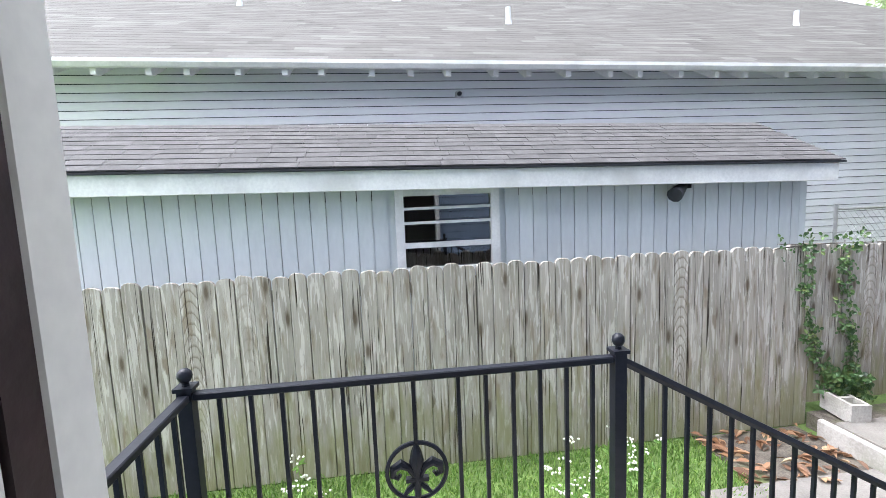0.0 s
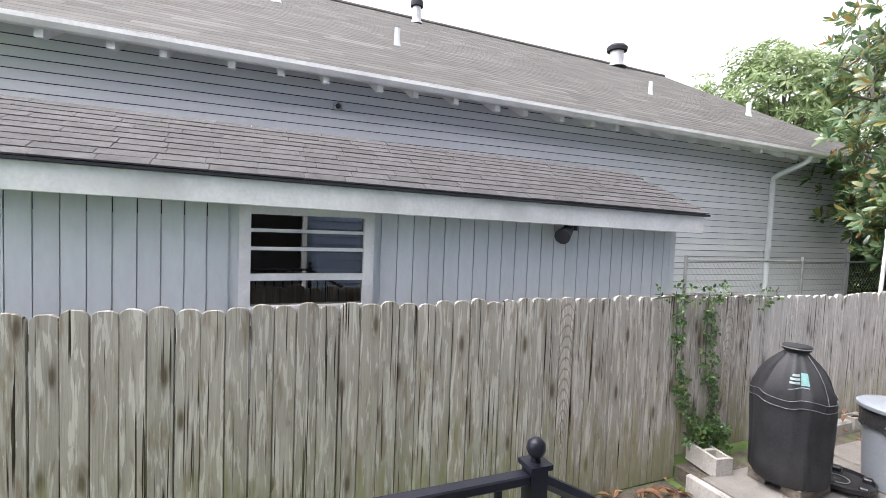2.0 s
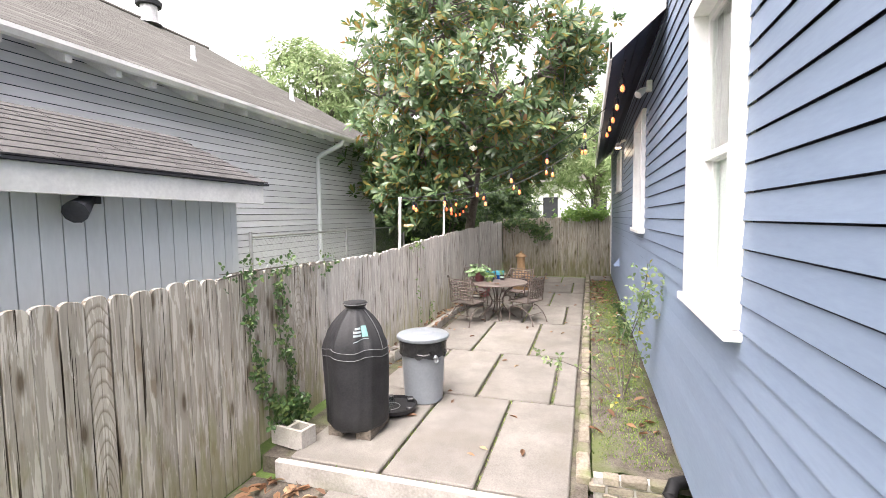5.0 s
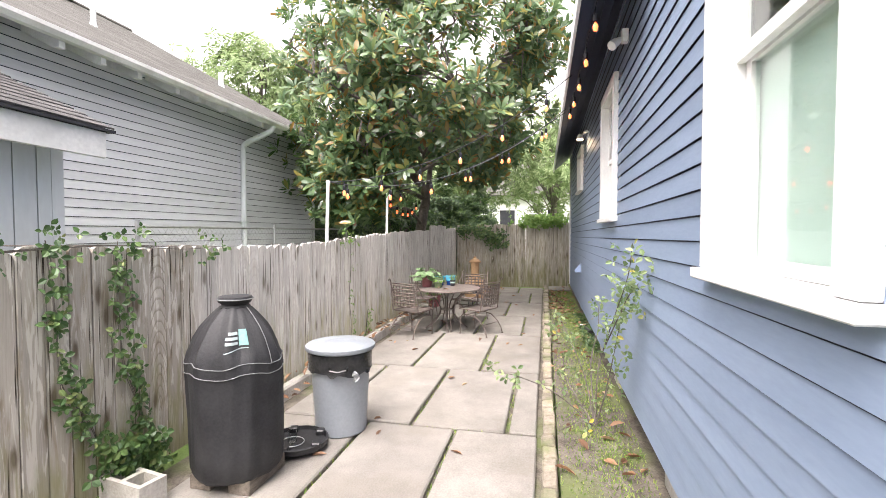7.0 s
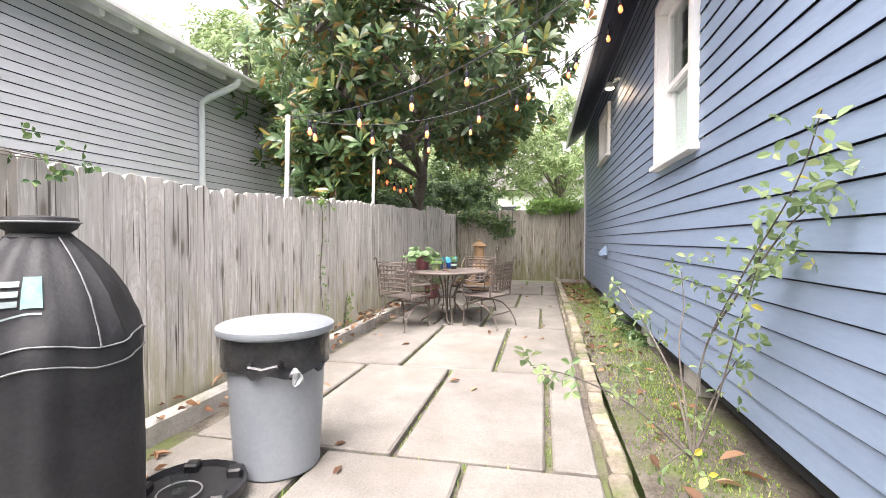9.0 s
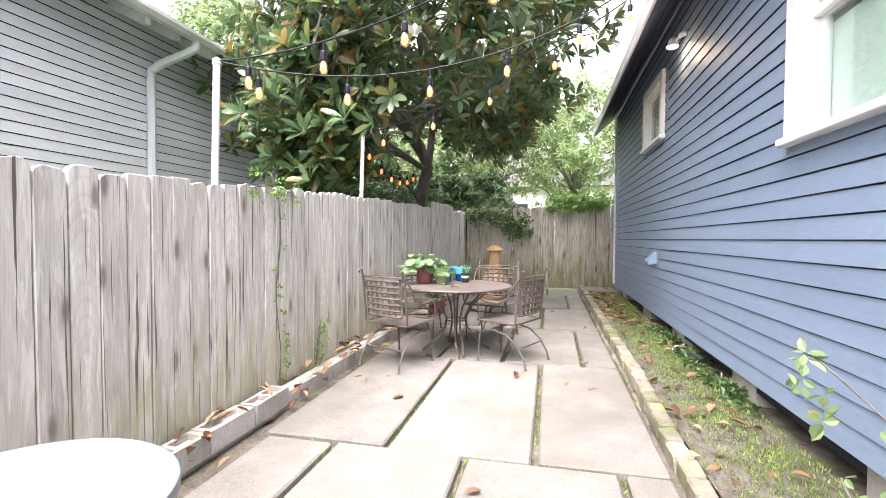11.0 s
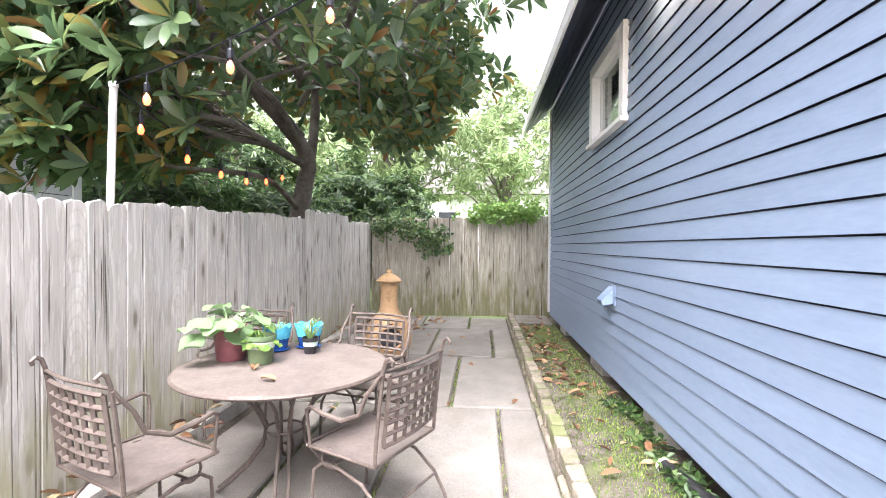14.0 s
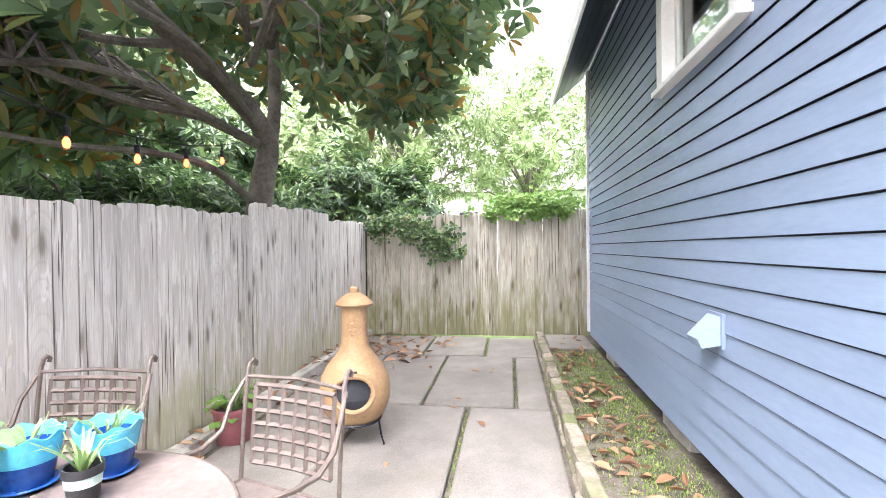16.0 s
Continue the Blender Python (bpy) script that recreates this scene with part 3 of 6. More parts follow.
v = [bm.verts.new(p) for p in ((-10, EY + 0.02, EZ - 0.02), (14.2, EY + 0.02, EZ - 0.02), (14.2, NY + 0.1, EZ + 0.3), (-10, NY + 0.1, EZ + 0.3))]
bm.faces.new(v)
part("eave_boards", bm, GREYBLUE, roof)
gut = thing("gutter", label="long white metal gutter under the neighbour's eave", category="gutter", kind="structure")
bm = bmesh.new()
v = [bm.verts.new((x, y, z)) for x in (-10, 14.25) for y, z in ((EY + 0.03, EZ - 0.075), (EY - 0.05, EZ - 0.075), (EY - 0.09, EZ - 0.025), (EY - 0.09, EZ + 0.02), (EY - 0.065, EZ + 0.02), (EY - 0.055, EZ - 0.04), (EY + 0.03, EZ - 0.04))]
for j in range(7):
    bm.faces.new((v[j], v[(j + 1) % 7], v[7 + (j + 1) % 7], v[7 + j]))
bm.faces.new(v[:7])
bm.faces.new(v[7:][::-1])
part("trough", bm, OLDWHITE, gut)
for k in range(34):
    x = -8.03 + k * 0.565 + 0.06 * math.sin(k * 2.3)
    bm = bmesh.new()
    v = [bm.verts.new((xx, y, z)) for xx in (x, x + 0.075) for y, z in ((EY + 0.035, EZ - 0.155), (EY + 0.035, EZ - 0.06), (NY, EZ + 0.2), (NY, EZ + 0.08), (EY + 0.12, EZ - 0.15))]
    for q in ((0, 1, 2, 3, 4), (9, 8, 7, 6, 5), (0, 5, 6, 1), (4, 9, 5, 0), (3, 8, 9, 4)):
        bm.faces.new([v[i] for i in q])
    part("rafter_tail", bm, OLDWHITE, roof)
roof.matrix_world = gut.matrix_world = pose(0, 0, 0, 0, 0.65, 0)
# downspout with its elbows
ds = thing("downspout", label="pale grey metal downspout on the neighbour's wall", category="downspout")
part("pipe", tube(bmesh.new(), [(10.36, EY - 0.01, EZ - 0.18), (10.35, EY + 0.02, EZ - 0.27), (10.3, EY + 0.1, EZ - 0.34), (10.18, NY - 0.14, EZ - 0.52), (10.14, NY - 0.07, EZ - 0.6), (10.13, NY - 0.06, EZ - 0.72), (10.13, NY - 0.06, -0.1)], 0.055, 8), PANEL, ds, smooth=True)
for z in (1.9, 0.6):
    sub("strap", 10.05, 10.21, NY - 0.12, NY, z, z + 0.03, PANEL, ds)


def roof_pipe(x, y, h, r, capped=False):
    z = EZ - 0.0113 * x + (y - EY) * NS
    t = thing("roof_vent" if capped else "vent_pipe", (x, y, z), label="round metal roof vent with a dark cap" if capped else "short pale vent pipe standing on the roof", category="vent")
    part("pipe", lathe(bmesh.new(), [(r * 1.5, -0.05), (r * 1.1, 0.06), (r, 0.1), (r, h)], 14), PANEL if not capped else STEEL, t, smooth=True)
    if capped:
        part("cap", lathe(bmesh.new(), [(r * 0.6, h - 0.02), (r * 1.45, h), (r * 1.5, h + 0.12), (r * 1.2, h + 0.2), (0.03, h + 0.24)], 14), DARK_PARTS_AND_SHADE, t, smooth=True)


roof_pipe(2.65, 9.35, 0.3, 0.05)
roof_pipe(9.2, 9.72, 0.3, 0.05)
roof_pipe(12.45, 9.5, 0.34, 0.06)
roof_pipe(-2.6, 10.6, 0.3, 0.05)
roof_pipe(0.64, 11.65, 0.3, 0.08)
roof_pipe(4.4, 13.6, 0.42, 0.12, True)
roof_pipe(12.0, 14.1, 0.5, 0.24, True)
cam_box = thing("wall_box", (1.27, NY - 0.02, 3.68), label="small grey fixture on the neighbour's wall", category="fixture")
part("body", lathe(bmesh.new(), [(0.05, 0), (0.06, 0.02), (0.06, 0.07), (0.03, 0.09)], 12), STEEL, cam_box)
part("eye", tube(bmesh.new(), [(0, 0, 0.04), (0, -0.1, 0.03)], [0.04, 0.03], 10), DARK_PARTS_AND_SHADE, cam_box)

# lean-to with vertical boards
LY, LX0, LX1 = 4.6, -3.0, 4.4
NWIN = (0.16, 1.15, 1.5, 2.29)
l_wall = wall("wall_lean_to", LX0, LX1, LY + 0.012, LY + 0.1, -0.2, 2.42, [NWIN], PANEL, "pale grey lean-to wall of grooved vertical boards")
x = LX0
rng = random.Random(8)
while x < LX1 - 0.01:
    w = min(0.1405, LX1 - x)
    if x + w < NWIN[0] or x > NWIN[1]:
        sub("panel_board", x + 0.004, x + w - 0.004, LY - 0.006, LY + 0.012, 0.0, 2.44, PANEL, l_wall)
    else:
        a, b = max(x + 0.004, LX0), x + w - 0.004
        for za, zb in ((0.0, NWIN[2]), (NWIN[3], 2.44)):
            sub("panel_board", a, b, LY - 0.006, LY + 0.012, za, zb, PANEL, l_wall)
    x += w
# near-black strips behind the boards paint the shade in the groove tops
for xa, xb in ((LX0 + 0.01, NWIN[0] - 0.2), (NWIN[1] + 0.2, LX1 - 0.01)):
    part("groove_top", box(bmesh.new(), xa, xb, LY + 0.007, LY + 0.0105, 2.2, 2.43), DARK_PARTS_AND_SHADE, l_wall, "near-black strip for the shade in the groove tops")
wall("wall_lean_to_left_end", LX0 - 0.08, LX0, LY - 0.004, NY, -0.2, 2.5, [], PANEL, "plain grey end wall of the lean-to")
wall("wall_lean_to_end", LX1, LX1 + 0.08, LY - 0.004, NY, -0.2, 2.5, [], PANEL, "plain grey end wall of the lean-to")
# roof of the lean-to: tabs in courses
lr = thing("lean_to_roof", label="low brown-grey shingled roof of the lean-to", category="roof", kind="structure")
LEY, LEZ, LS = 4.36, 2.42, 0.46
TOPY = 5.52
bm = bmesh.new()
v = [bm.verts.new(p) for p in ((-3.2, LEY, LEZ), (4.58, LEY, LEZ), (4.58, TOPY, LEZ + (TOPY - LEY) * LS), (-3.2, TOPY, LEZ + (TOPY - LEY) * LS), (-3.2, LEY, LEZ - 0.02), (4.58, LEY, LEZ - 0.02), (4.58, NY, LEZ - 0.1), (-3.2, NY, LEZ - 0.1))]
for q in ((0, 1, 2, 3), (0, 4, 5, 1), (2, 6, 7, 3), (1, 5, 6, 2), (0, 3, 7, 4)):
    bm.faces.new([v[i] for i in q])
part("deck", bm, SHINGLE, lr)
k = 1 / math.hypot(1, LS)
tabs = []
for wdt in (0.29, 0.31, 0.33):
    bm = bmesh.new()
    for q in range(1):
        a = [bm.verts.new(p) for p in ((0, 0, 0), (wdt, 0, 0), (wdt, 0.135 * k, 0.135 * k * LS), (0, 0.135 * k, 0.135 * k * LS), (0, -0.003, 0.011), (wdt, -0.003, 0.011), (wdt, 0.135 * k, 0.135 * k * LS + 0.006), (0, 0.135 * k, 0.135 * k * LS + 0.006))]
        for f in ((0, 1, 5, 4), (4, 5, 6, 7), (1, 2, 6, 5), (0, 4, 7, 3)):
            bm.faces.new([a[i] for i in f])
    tabs.append((wdt, mesh_of("shingle", bm, SHINGLE)))
for c in range(10):
    x = -3.21 - rng.random() * 0.05
    while x < 4.52:
        wdt, me = rng.choice(tabs)
        s = c * 0.127
        if LEY + s * k < TOPY - 0.08:
            o = part("shingle", me, None, lr)
            o.matrix_world = pose(min(x, 4.6 - wdt), LEY - 0.02 + s * k, LEZ + 0.002 + s * k * LS + rng.uniform(0, 0.003), 0, 0, rng.uniform(-0.4, 0.4))
        x += wdt + 0.004
lf = part("lean_to_fascia", box(bmesh.new(), -3.2, 4.56, LEY, LEY + 0.03, LEZ - 0.2, LEZ - 0.022, 0.004), OLDWHITE)
tagged(lf, "broad white fascia board of the lean-to roof", "trim", kind="structure")
part("drip_edge", box(bmesh.new(), -3.23, 4.6, LEY - 0.035, LEY + 0.03, LEZ - 0.021, LEZ - 0.003), DARK_PARTS_AND_SHADE, lf)
# soffit colour is near-black: the eave's shade is painted in
tagged(part("lean_to_soffit", box(bmesh.new(), -3.15, 4.5, LEY + 0.03, LY + 0.1, LEZ - 0.06, LEZ - 0.04), DARK_PARTS_AND_SHADE), "lean-to soffit coloured near-black for the shade under the eave", "trim", kind="structure")
for o in (lf, lr, bpy.data.objects["lean_to_soffit"]):
    o.matrix_world = pose(0, 0, 0.07, 0, 0.89, 0)
# its window
nw = tagged(new("window_4"), "old white window with horizontal panes in the lean-to", "window", kind="structure")
a, b, c, d = NWIN
sub("casing", a, a + 0.08, LY - 0.05, LY + 0.06, c, d, OLDWHITE, nw)
sub("casing", b - 0.08, b, LY - 0.05, LY + 0.06, c, d, OLDWHITE, nw)
sub("head_casing", a + 0.08, b - 0.08, LY - 0.05, LY + 0.06, d - 0.06, d, OLDWHITE, nw)
sub("window_sill", a + 0.08, b - 0.08, LY - 0.06, LY + 0.06, c, c + 0.05, OLDWHITE, nw)
for z in (1.74, 1.965, 2.1):
    sub("glazing_bar", a + 0.08, b - 0.08, LY - 0.03, LY + 0.03, z, z + (0.05 if z < 1.8 else 0.025), OLDWHITE, nw)
NG = glass("old_glass", (0.3, 0.32, 0.35), 0.16)
for za, zb in ((1.55, 1.74), (1.79, 1.965), (1.99, 2.1), (2.125, 2.23)):
    sub("pane", a + 0.08, b - 0.08, LY + 0.0, LY + 0.004, za, zb, NG, nw)
# added near-black sheet: the room's darkness is its colour
wall("wall_lean_to_inside", a - 0.2, b + 0.2, LY + 0.5, LY + 0.52, 1.2, 2.4, [], DARK_PARTS_AND_SHADE, "near-black sheet standing for the unlit room of the lean-to")
fl = thing("flood_light", (2.95, 4.5, 2.2), label="dark bronze flood light under the lean-to eave", category="lamp")
part("housing", tube(bmesh.new(), [(0.12, 0.06, 0.04), (0.02, -0.02, 0.0), (-0.1, -0.1, -0.06)], [0.03, 0.05, 0.075], 10), DARK_PARTS_AND_SHADE, fl)
part("bracket", box(bmesh.new(), 0.06, 0.16, 0.02, 0.1, 0.0, 0.1), DARK_PARTS_AND_SHADE, fl)
# chain-link fence rail between the houses
cl = thing("chain_link_fence", label="galvanised chain-link fence beside the grey house", category="fence")
for x in (6.85, 9.9, 13.2):
    part("post", tube(bmesh.new(), [(x, 6.43, -0.2), (x, 6.43, 1.86)], 0.028, 8), STEEL, cl)
part("top_rail", tube(bmesh.new(), [(6.85, 6.43, 1.78), (13.2, 6.43, 1.78)], 0.02, 6), STEEL, cl)
bm = bmesh.new()
for i in range(60):
    x0 = 6.85 + i * 0.1
    for dz in (-1, 1):
        tube(bm, [(x0, 6.43 + 0.004 * dz, 1.2 if dz > 0 else 1.76), (x0 + 0.5, 6.43 + 0.004 * dz, 1.76 if dz > 0 else 1.2)], 0.002, 3, False)
tagged(part("mesh", bm, STEEL, cl), kind="stuff")

# ---- wooden fence ----


def fence_mesh(w, h, kind, seed):
    """One board: square or rounded dog-ear top, edges eased."""
    r = random.Random(seed)
    c = 1.0 if kind == "dog" else 0.3
    j = [r.uniform(-0.006, 0.006) for _ in range(4)]
    ear = [(0.0, 0.042), (0.009, 0.02), (0.03, 0.004), (0.052, 0.0)]
    prof = [(0, 0), (w, 0)] + [(w - x * c, h - z * c + j[0]) for x, z in ear] + [(x * c, h - z * c + j[1]) for x, z in ear[::-1]]
    e = 0.003
    bm = bmesh.new()
    f = [bm.verts.new((min(max(x, e), w - e), 0.0, z - (e if z > 0.1 else 0))) for x, z in prof]
    m = [bm.verts.new((x, 0.003, z)) for x, z in prof]
    deep = [bm.verts.new((x, 0.021, z)) for x, z in prof]
    wide = [((x - w / 2) * (0.1442 / w) + w / 2, z) for x, z in prof]
    step = [bm.verts.new((x, 0.021, z - 0.002)) for x, z in wide]
    back = [bm.verts.new((x, 0.03, z - 0.002)) for x, z in wide]
    bm.faces.new(f)
    bm.faces.new(back[::-1])
    for p, q in ((f, m), (m, deep), (deep, step), (step, back)):
        for i in range(len(prof)):
            o = (i + 1) % len(prof)
            bm.faces.new((p[i], q[i], q[o], p[o]))
    return bm


FY = 4.135
fence = thing("wooden_fence", label="tall weathered grey wooden board fence with dog-eared tops", category="fence")
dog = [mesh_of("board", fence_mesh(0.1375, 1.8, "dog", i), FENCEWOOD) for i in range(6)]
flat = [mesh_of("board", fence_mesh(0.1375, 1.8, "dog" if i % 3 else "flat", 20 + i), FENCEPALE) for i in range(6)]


def fence_top(x):
    """Height of the board tops along the fence."""
    t = 1.62 if x < 4.3 else 1.60 - 0.02 * (x - 4.3) if x < 6.5 else 1.556 + 0.045 * (x - 6.5) if x < 9.5 else 1.69 + 0.02 * (x - 9.5)
    return t + (0.1 if 13.0 < x < 14.9 else 0.0)


rng = random.Random(11)
x = -1.187 - 22 * 0.1438
while x < 16.4:
    me = rng.choice(dog if x < 5.0 else flat)
    o = part("board", me, None, fence)
    base = -0.19 if x < 4.1 else 0.03
    hgt = (fence_top(x) + rng.uniform(-0.018, 0.018) - base) / 1.8
    o.matrix_world = Matrix.Translation((x, FY + rng.uniform(0, 0.009), base)) @ pose(0, 0, 0, 0, rng.uniform(-0.22, 0.22), 0) @ Matrix.Diagonal((rng.uniform(0.99, 1.005), 1, hgt, 1))
    x += 0.1438
for z in (0.25, 0.9, 1.4):
    sub("rail", -4.4, 16.45, FY + 0.034, FY + 0.075, z, z + 0.09, FENCEWOOD, fence)
for k in range(9):
    sub("post", -4.2 + k * 2.5, -4.11 + k * 2.5, FY + 0.077, FY + 0.167, -0.2, 1.5, FENCEWOOD, fence)
far_fence = thing("back_fence", label="tall mossy weathered board fence across the yard's end", category="fence")
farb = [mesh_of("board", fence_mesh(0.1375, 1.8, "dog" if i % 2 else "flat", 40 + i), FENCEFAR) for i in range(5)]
y = 4.12
while y > -2.0:
    o = part("board", rng.choice(farb), None, far_fence)
    o.matrix_world = Matrix.Translation((16.5 - rng.uniform(0, 0.01), y, 0.0)) @ pose(0, 0, 0, 0, 0, -90) @ pose(0, 0, 0, 0, rng.uniform(-0.4, 0.4), 0) @ Matrix.Diagonal((1, 1, (1.93 + 0.02 * (4 - y) + rng.uniform(-0.02, 0.02)) / 1.8, 1))
    y -= 0.1435
for z in (0.3, 1.4):
    sub("rail", 16.53, 16.57, -2.0, 4.1, z, z + 0.09, FENCEWOOD, far_fence)

# ---- iron railing of the porch ----
rail = thing("porch_railing", label="black iron porch railing with a fleur-de-lis panel", category="railing")
PX0, PX1, PY, PF = -0.70, 0.965, 1.94, 0.63


def newel(x, y, z0, h):
    bm = bmesh.new()
    box(bm, x - 0.025, x + 0.025, y - 0.025, y + 0.025, z0, z0 + h)
    box(bm, x - 0.034, x + 0.034, y - 0.034, y + 0.034, z0 + h, z0 + h + 0.014)
    p = part("post", bm, IRON, rail)
    part("ball_finial", lathe(bmesh.new(), [(0.014, 0), (0.012, 0.012), (0.02, 0.018), (0.027, 0.034), (0.024, 0.052), (0.012, 0.063), (0.002, 0.066)], 14, (x, y, z0 + h + 0.014)), IRON, p, smooth=True)


newel(PX0, PY, PF, 0.935)
newel(PX1, PY, PF, 0.935)
newel(2.45, PY, -0.2, 0.92)
TZ = 1.525
sub("top_rail", PX0 + 0.025, PX1 - 0.025, PY - 0.02, PY + 0.02, TZ, TZ + 0.028, IRON, rail, bevel=0.004)
sub("bottom_rail", PX0 + 0.025, PX1 - 0.025, PY - 0.012, PY + 0.012, PF + 0.08, PF + 0.105, IRON, rail)
sub("top_rail", PX0 - 0.02, PX0 + 0.02, WALL_Y + 0.05, PY - 0.026, TZ, TZ + 0.028, IRON, rail, bevel=0.004)
sub("bottom_rail", PX0 - 0.012, PX0 + 0.012, WALL_Y + 0.05, PY - 0.026, PF + 0.08, PF + 0.105, IRON, rail)
N = 15
mid = (PX0 + PX1) / 2 - 0.01
for i in range(1, N):
    x = PX0 + (PX1 - PX0) * i / N
    if abs(x - mid) > 0.075:
        sub("baluster", x - 0.0075, x + 0.0075, PY - 0.0075, PY + 0.0075, PF + 0.1, TZ, IRON, rail)
sub("baluster", mid - 0.0075, mid + 0.0075, PY - 0.0075, PY + 0.0075, 1.27, TZ, IRON, rail)
for i in range(10):
    y = PY - 0.115 * (i + 1)
    if y > WALL_Y + 0.08:
        sub("baluster", PX0 - 0.0075, PX0 + 0.0075, y - 0.0075, y + 0.0075, PF + 0.1, TZ, IRON, rail)
SLOPE = 0.545
bm = bmesh.new()
tube(bm, [(PX1 + 0.02, PY, TZ - 0.0), (2.43, PY, TZ - SLOPE * (2.43 - PX1))], 0.02, 6)
part("sloping_top_rail", bm, IRON, rail)
part("sloping_bottom_rail", tube(bmesh.new(), [(PX1 + 0.02, PY, TZ - 0.72), (2.43, PY, TZ - 0.72 - SLOPE * (2.43 - PX1))], 0.012, 4), IRON, rail)
for i in range(1, 14):
    x = PX1 + 0.104 * i
    top = TZ - SLOPE * (x - PX1)
    sub("baluster", x - 0.0075, x + 0.0075, PY - 0.0075, PY + 0.0075, top - 0.72, top, IRON, rail)
# fleur-de-lis in a ring
fc = (mid, PY, 1.15)
part("ring", tube(bmesh.new(), [(fc[0] + 0.118 * math.cos(a), PY, fc[2] + 0.118 * math.sin(a)) for a in (2 * math.pi * i / 32 for i in range(33))], 0.009, 6, False), IRON, rail)
bm = bmesh.new()
tube(bm, [(fc[0], PY, fc[2] - 0.12), (fc[0], PY, fc[2] - 0.06), (fc[0], PY, fc[2] - 0.01), (fc[0], PY, fc[2] + 0.04), (fc[0], PY, fc[2] + 0.085), (fc[0], PY, fc[2] + 0.125)], [0.012, 0.016, 0.012, 0.03, 0.02, 0.003], 8)
for sgn in (-1, 1):
    pts = [(fc[0] + sgn * u, PY, fc[2] + w) for u, w in ((0.008, -0.03), (0.03, 0.015), (0.062, 0.035), (0.092, 0.018), (0.095, -0.012), (0.075, -0.022), (0.066, -0.008))]
    tube(bm, pts, [0.01, 0.015, 0.02, 0.017, 0.013, 0.01, 0.008], 8)
    tube(bm, [(fc[0] + sgn * u, PY, fc[2] + w) for u, w in ((0.01, -0.055), (0.035, -0.075), (0.055, -0.098))], [0.012, 0.012, 0.006], 6)
box(bm, fc[0] - 0.045, fc[0] + 0.045, PY - 0.012, PY + 0.012, fc[2] - 0.042, fc[2] - 0.026)
part("fleur_de_lis", bm, IRON, rail, smooth=True)

# ---- magnolia and other trees ----


def leaf_mesh(name, spots, size, mat, seed, whorl=8, spread=0.9, fold=0.25, droop=0.0, width=0.36, oval=False):
    """Whorls of folded leaves at the spots (place, axis)."""
    r = random.Random(seed)
    V, F = [], []
    for p, ax in spots:
        ax = Vector(ax).normalized()
        s, u = frame_axes(ax)
        a0 = r.random() * 6.283
        for k in range(whorl):
            a = a0 + 6.283 * k / whorl + r.uniform(-0.35, 0.35)
            out = math.cos(a) * s + math.sin(a) * u
            tilt = r.uniform(0.15, 1.0) * spread
            d = (out * math.cos(1.35 - tilt) * 1.0 + ax * math.sin(1.35 - tilt)).normalized() if spread < 1.2 else (out + ax * r.uniform(-0.5, 0.8)).normalized()
            if spread < 0:
                d = (out + ax * r.uniform(0.0, 0.22)).normalized()
            d = (d + Vector((0, 0, -droop * r.random()))).normalized()
            L = size * r.uniform(0.7, 1.2)
            sd = d.cross(ax)
            sd = sd.normalized() if sd.length > 1e-3 else s
            nn = sd.cross(d).normalized()
            W = L * width * 0.5
            b = Vector(p) + d * L * 0.08
            tip = b + d * L - nn * L * 0.12
            i = len(V)
            up = nn * (fold * W)
            if oval:
                bow = nn * (-L * r.uniform(0.02, 0.16))
                side = [(0.2, 0.5, 0.5), (0.42, 0.95, 1.0), (0.66, 1.0, 0.9), (0.86, 0.66, 0.5)]
                mid = [b + d * L * 0.36 + nn * L * 0.03, b + d * L * 0.72 + nn * L * 0.02 + bow * 0.4]
                tip = b + d * L + bow
                rows = [[b + d * L * q + sd * (W * w * e) + up * h + bow * q * q for q, w, h in side] for e in (1, -1)]
                V += [b, *mid, tip, *rows[0], *rows[1]]
                F += [(i, i + 4, i + 5, i + 1), (i + 1, i + 5, i + 6, i + 2), (i + 2, i + 6, i + 7, i + 3), (i + 1, i + 9, i + 8, i), (i + 2, i + 10, i + 9, i + 1), (i + 3, i + 11, i + 10, i + 2)]
                continue
            V += [b, b + d * L * 0.38 + sd * W * 0.95 + up, b + d * L * 0.7 + sd * W * 0.8 + up * 0.6, tip, b + d * L * 0.7 - sd * W * 0.8 + up * 0.6, b + d * L * 0.38 - sd * W * 0.95 + up]
            F += [(i, i + 1, i + 2, i + 3), (i, i + 3, i + 4, i + 5)]
    me = bpy.data.meshes.new(name)
    me.from_pydata([tuple(v) for v in V], [], F)
    if oval:
        me.polygons.foreach_set("use_smooth", [True] * len(F))
    me.materials.append(mat)
    return me


MAG = leafy("magnolia_leaf", [(0.0, (0.06, 0.115, 0.055)), (0.35, (0.12, 0.2, 0.09)), (0.72, (0.17, 0.255, 0.12)), (0.84, (0.25, 0.28, 0.09)), (0.94, (0.31, 0.22, 0.065)), (1.0, (0.22, 0.11, 0.045))], 0.27, 0.42)
LIGHT_LEAF = leafy("light_green_leaf", [(0.0, (0.13, 0.2, 0.075)), (0.5, (0.22, 0.3, 0.13)), (1.0, (0.33, 0.4, 0.21))], 0.5, 0.4)
DARK_LEAF = leafy("dark_green_leaf", [(0.0, (0.022, 0.052, 0.02)), (0.5, (0.05, 0.1, 0.036)), (1.0, (0.13, 0.21, 0.065))], 0.4, 0.35)


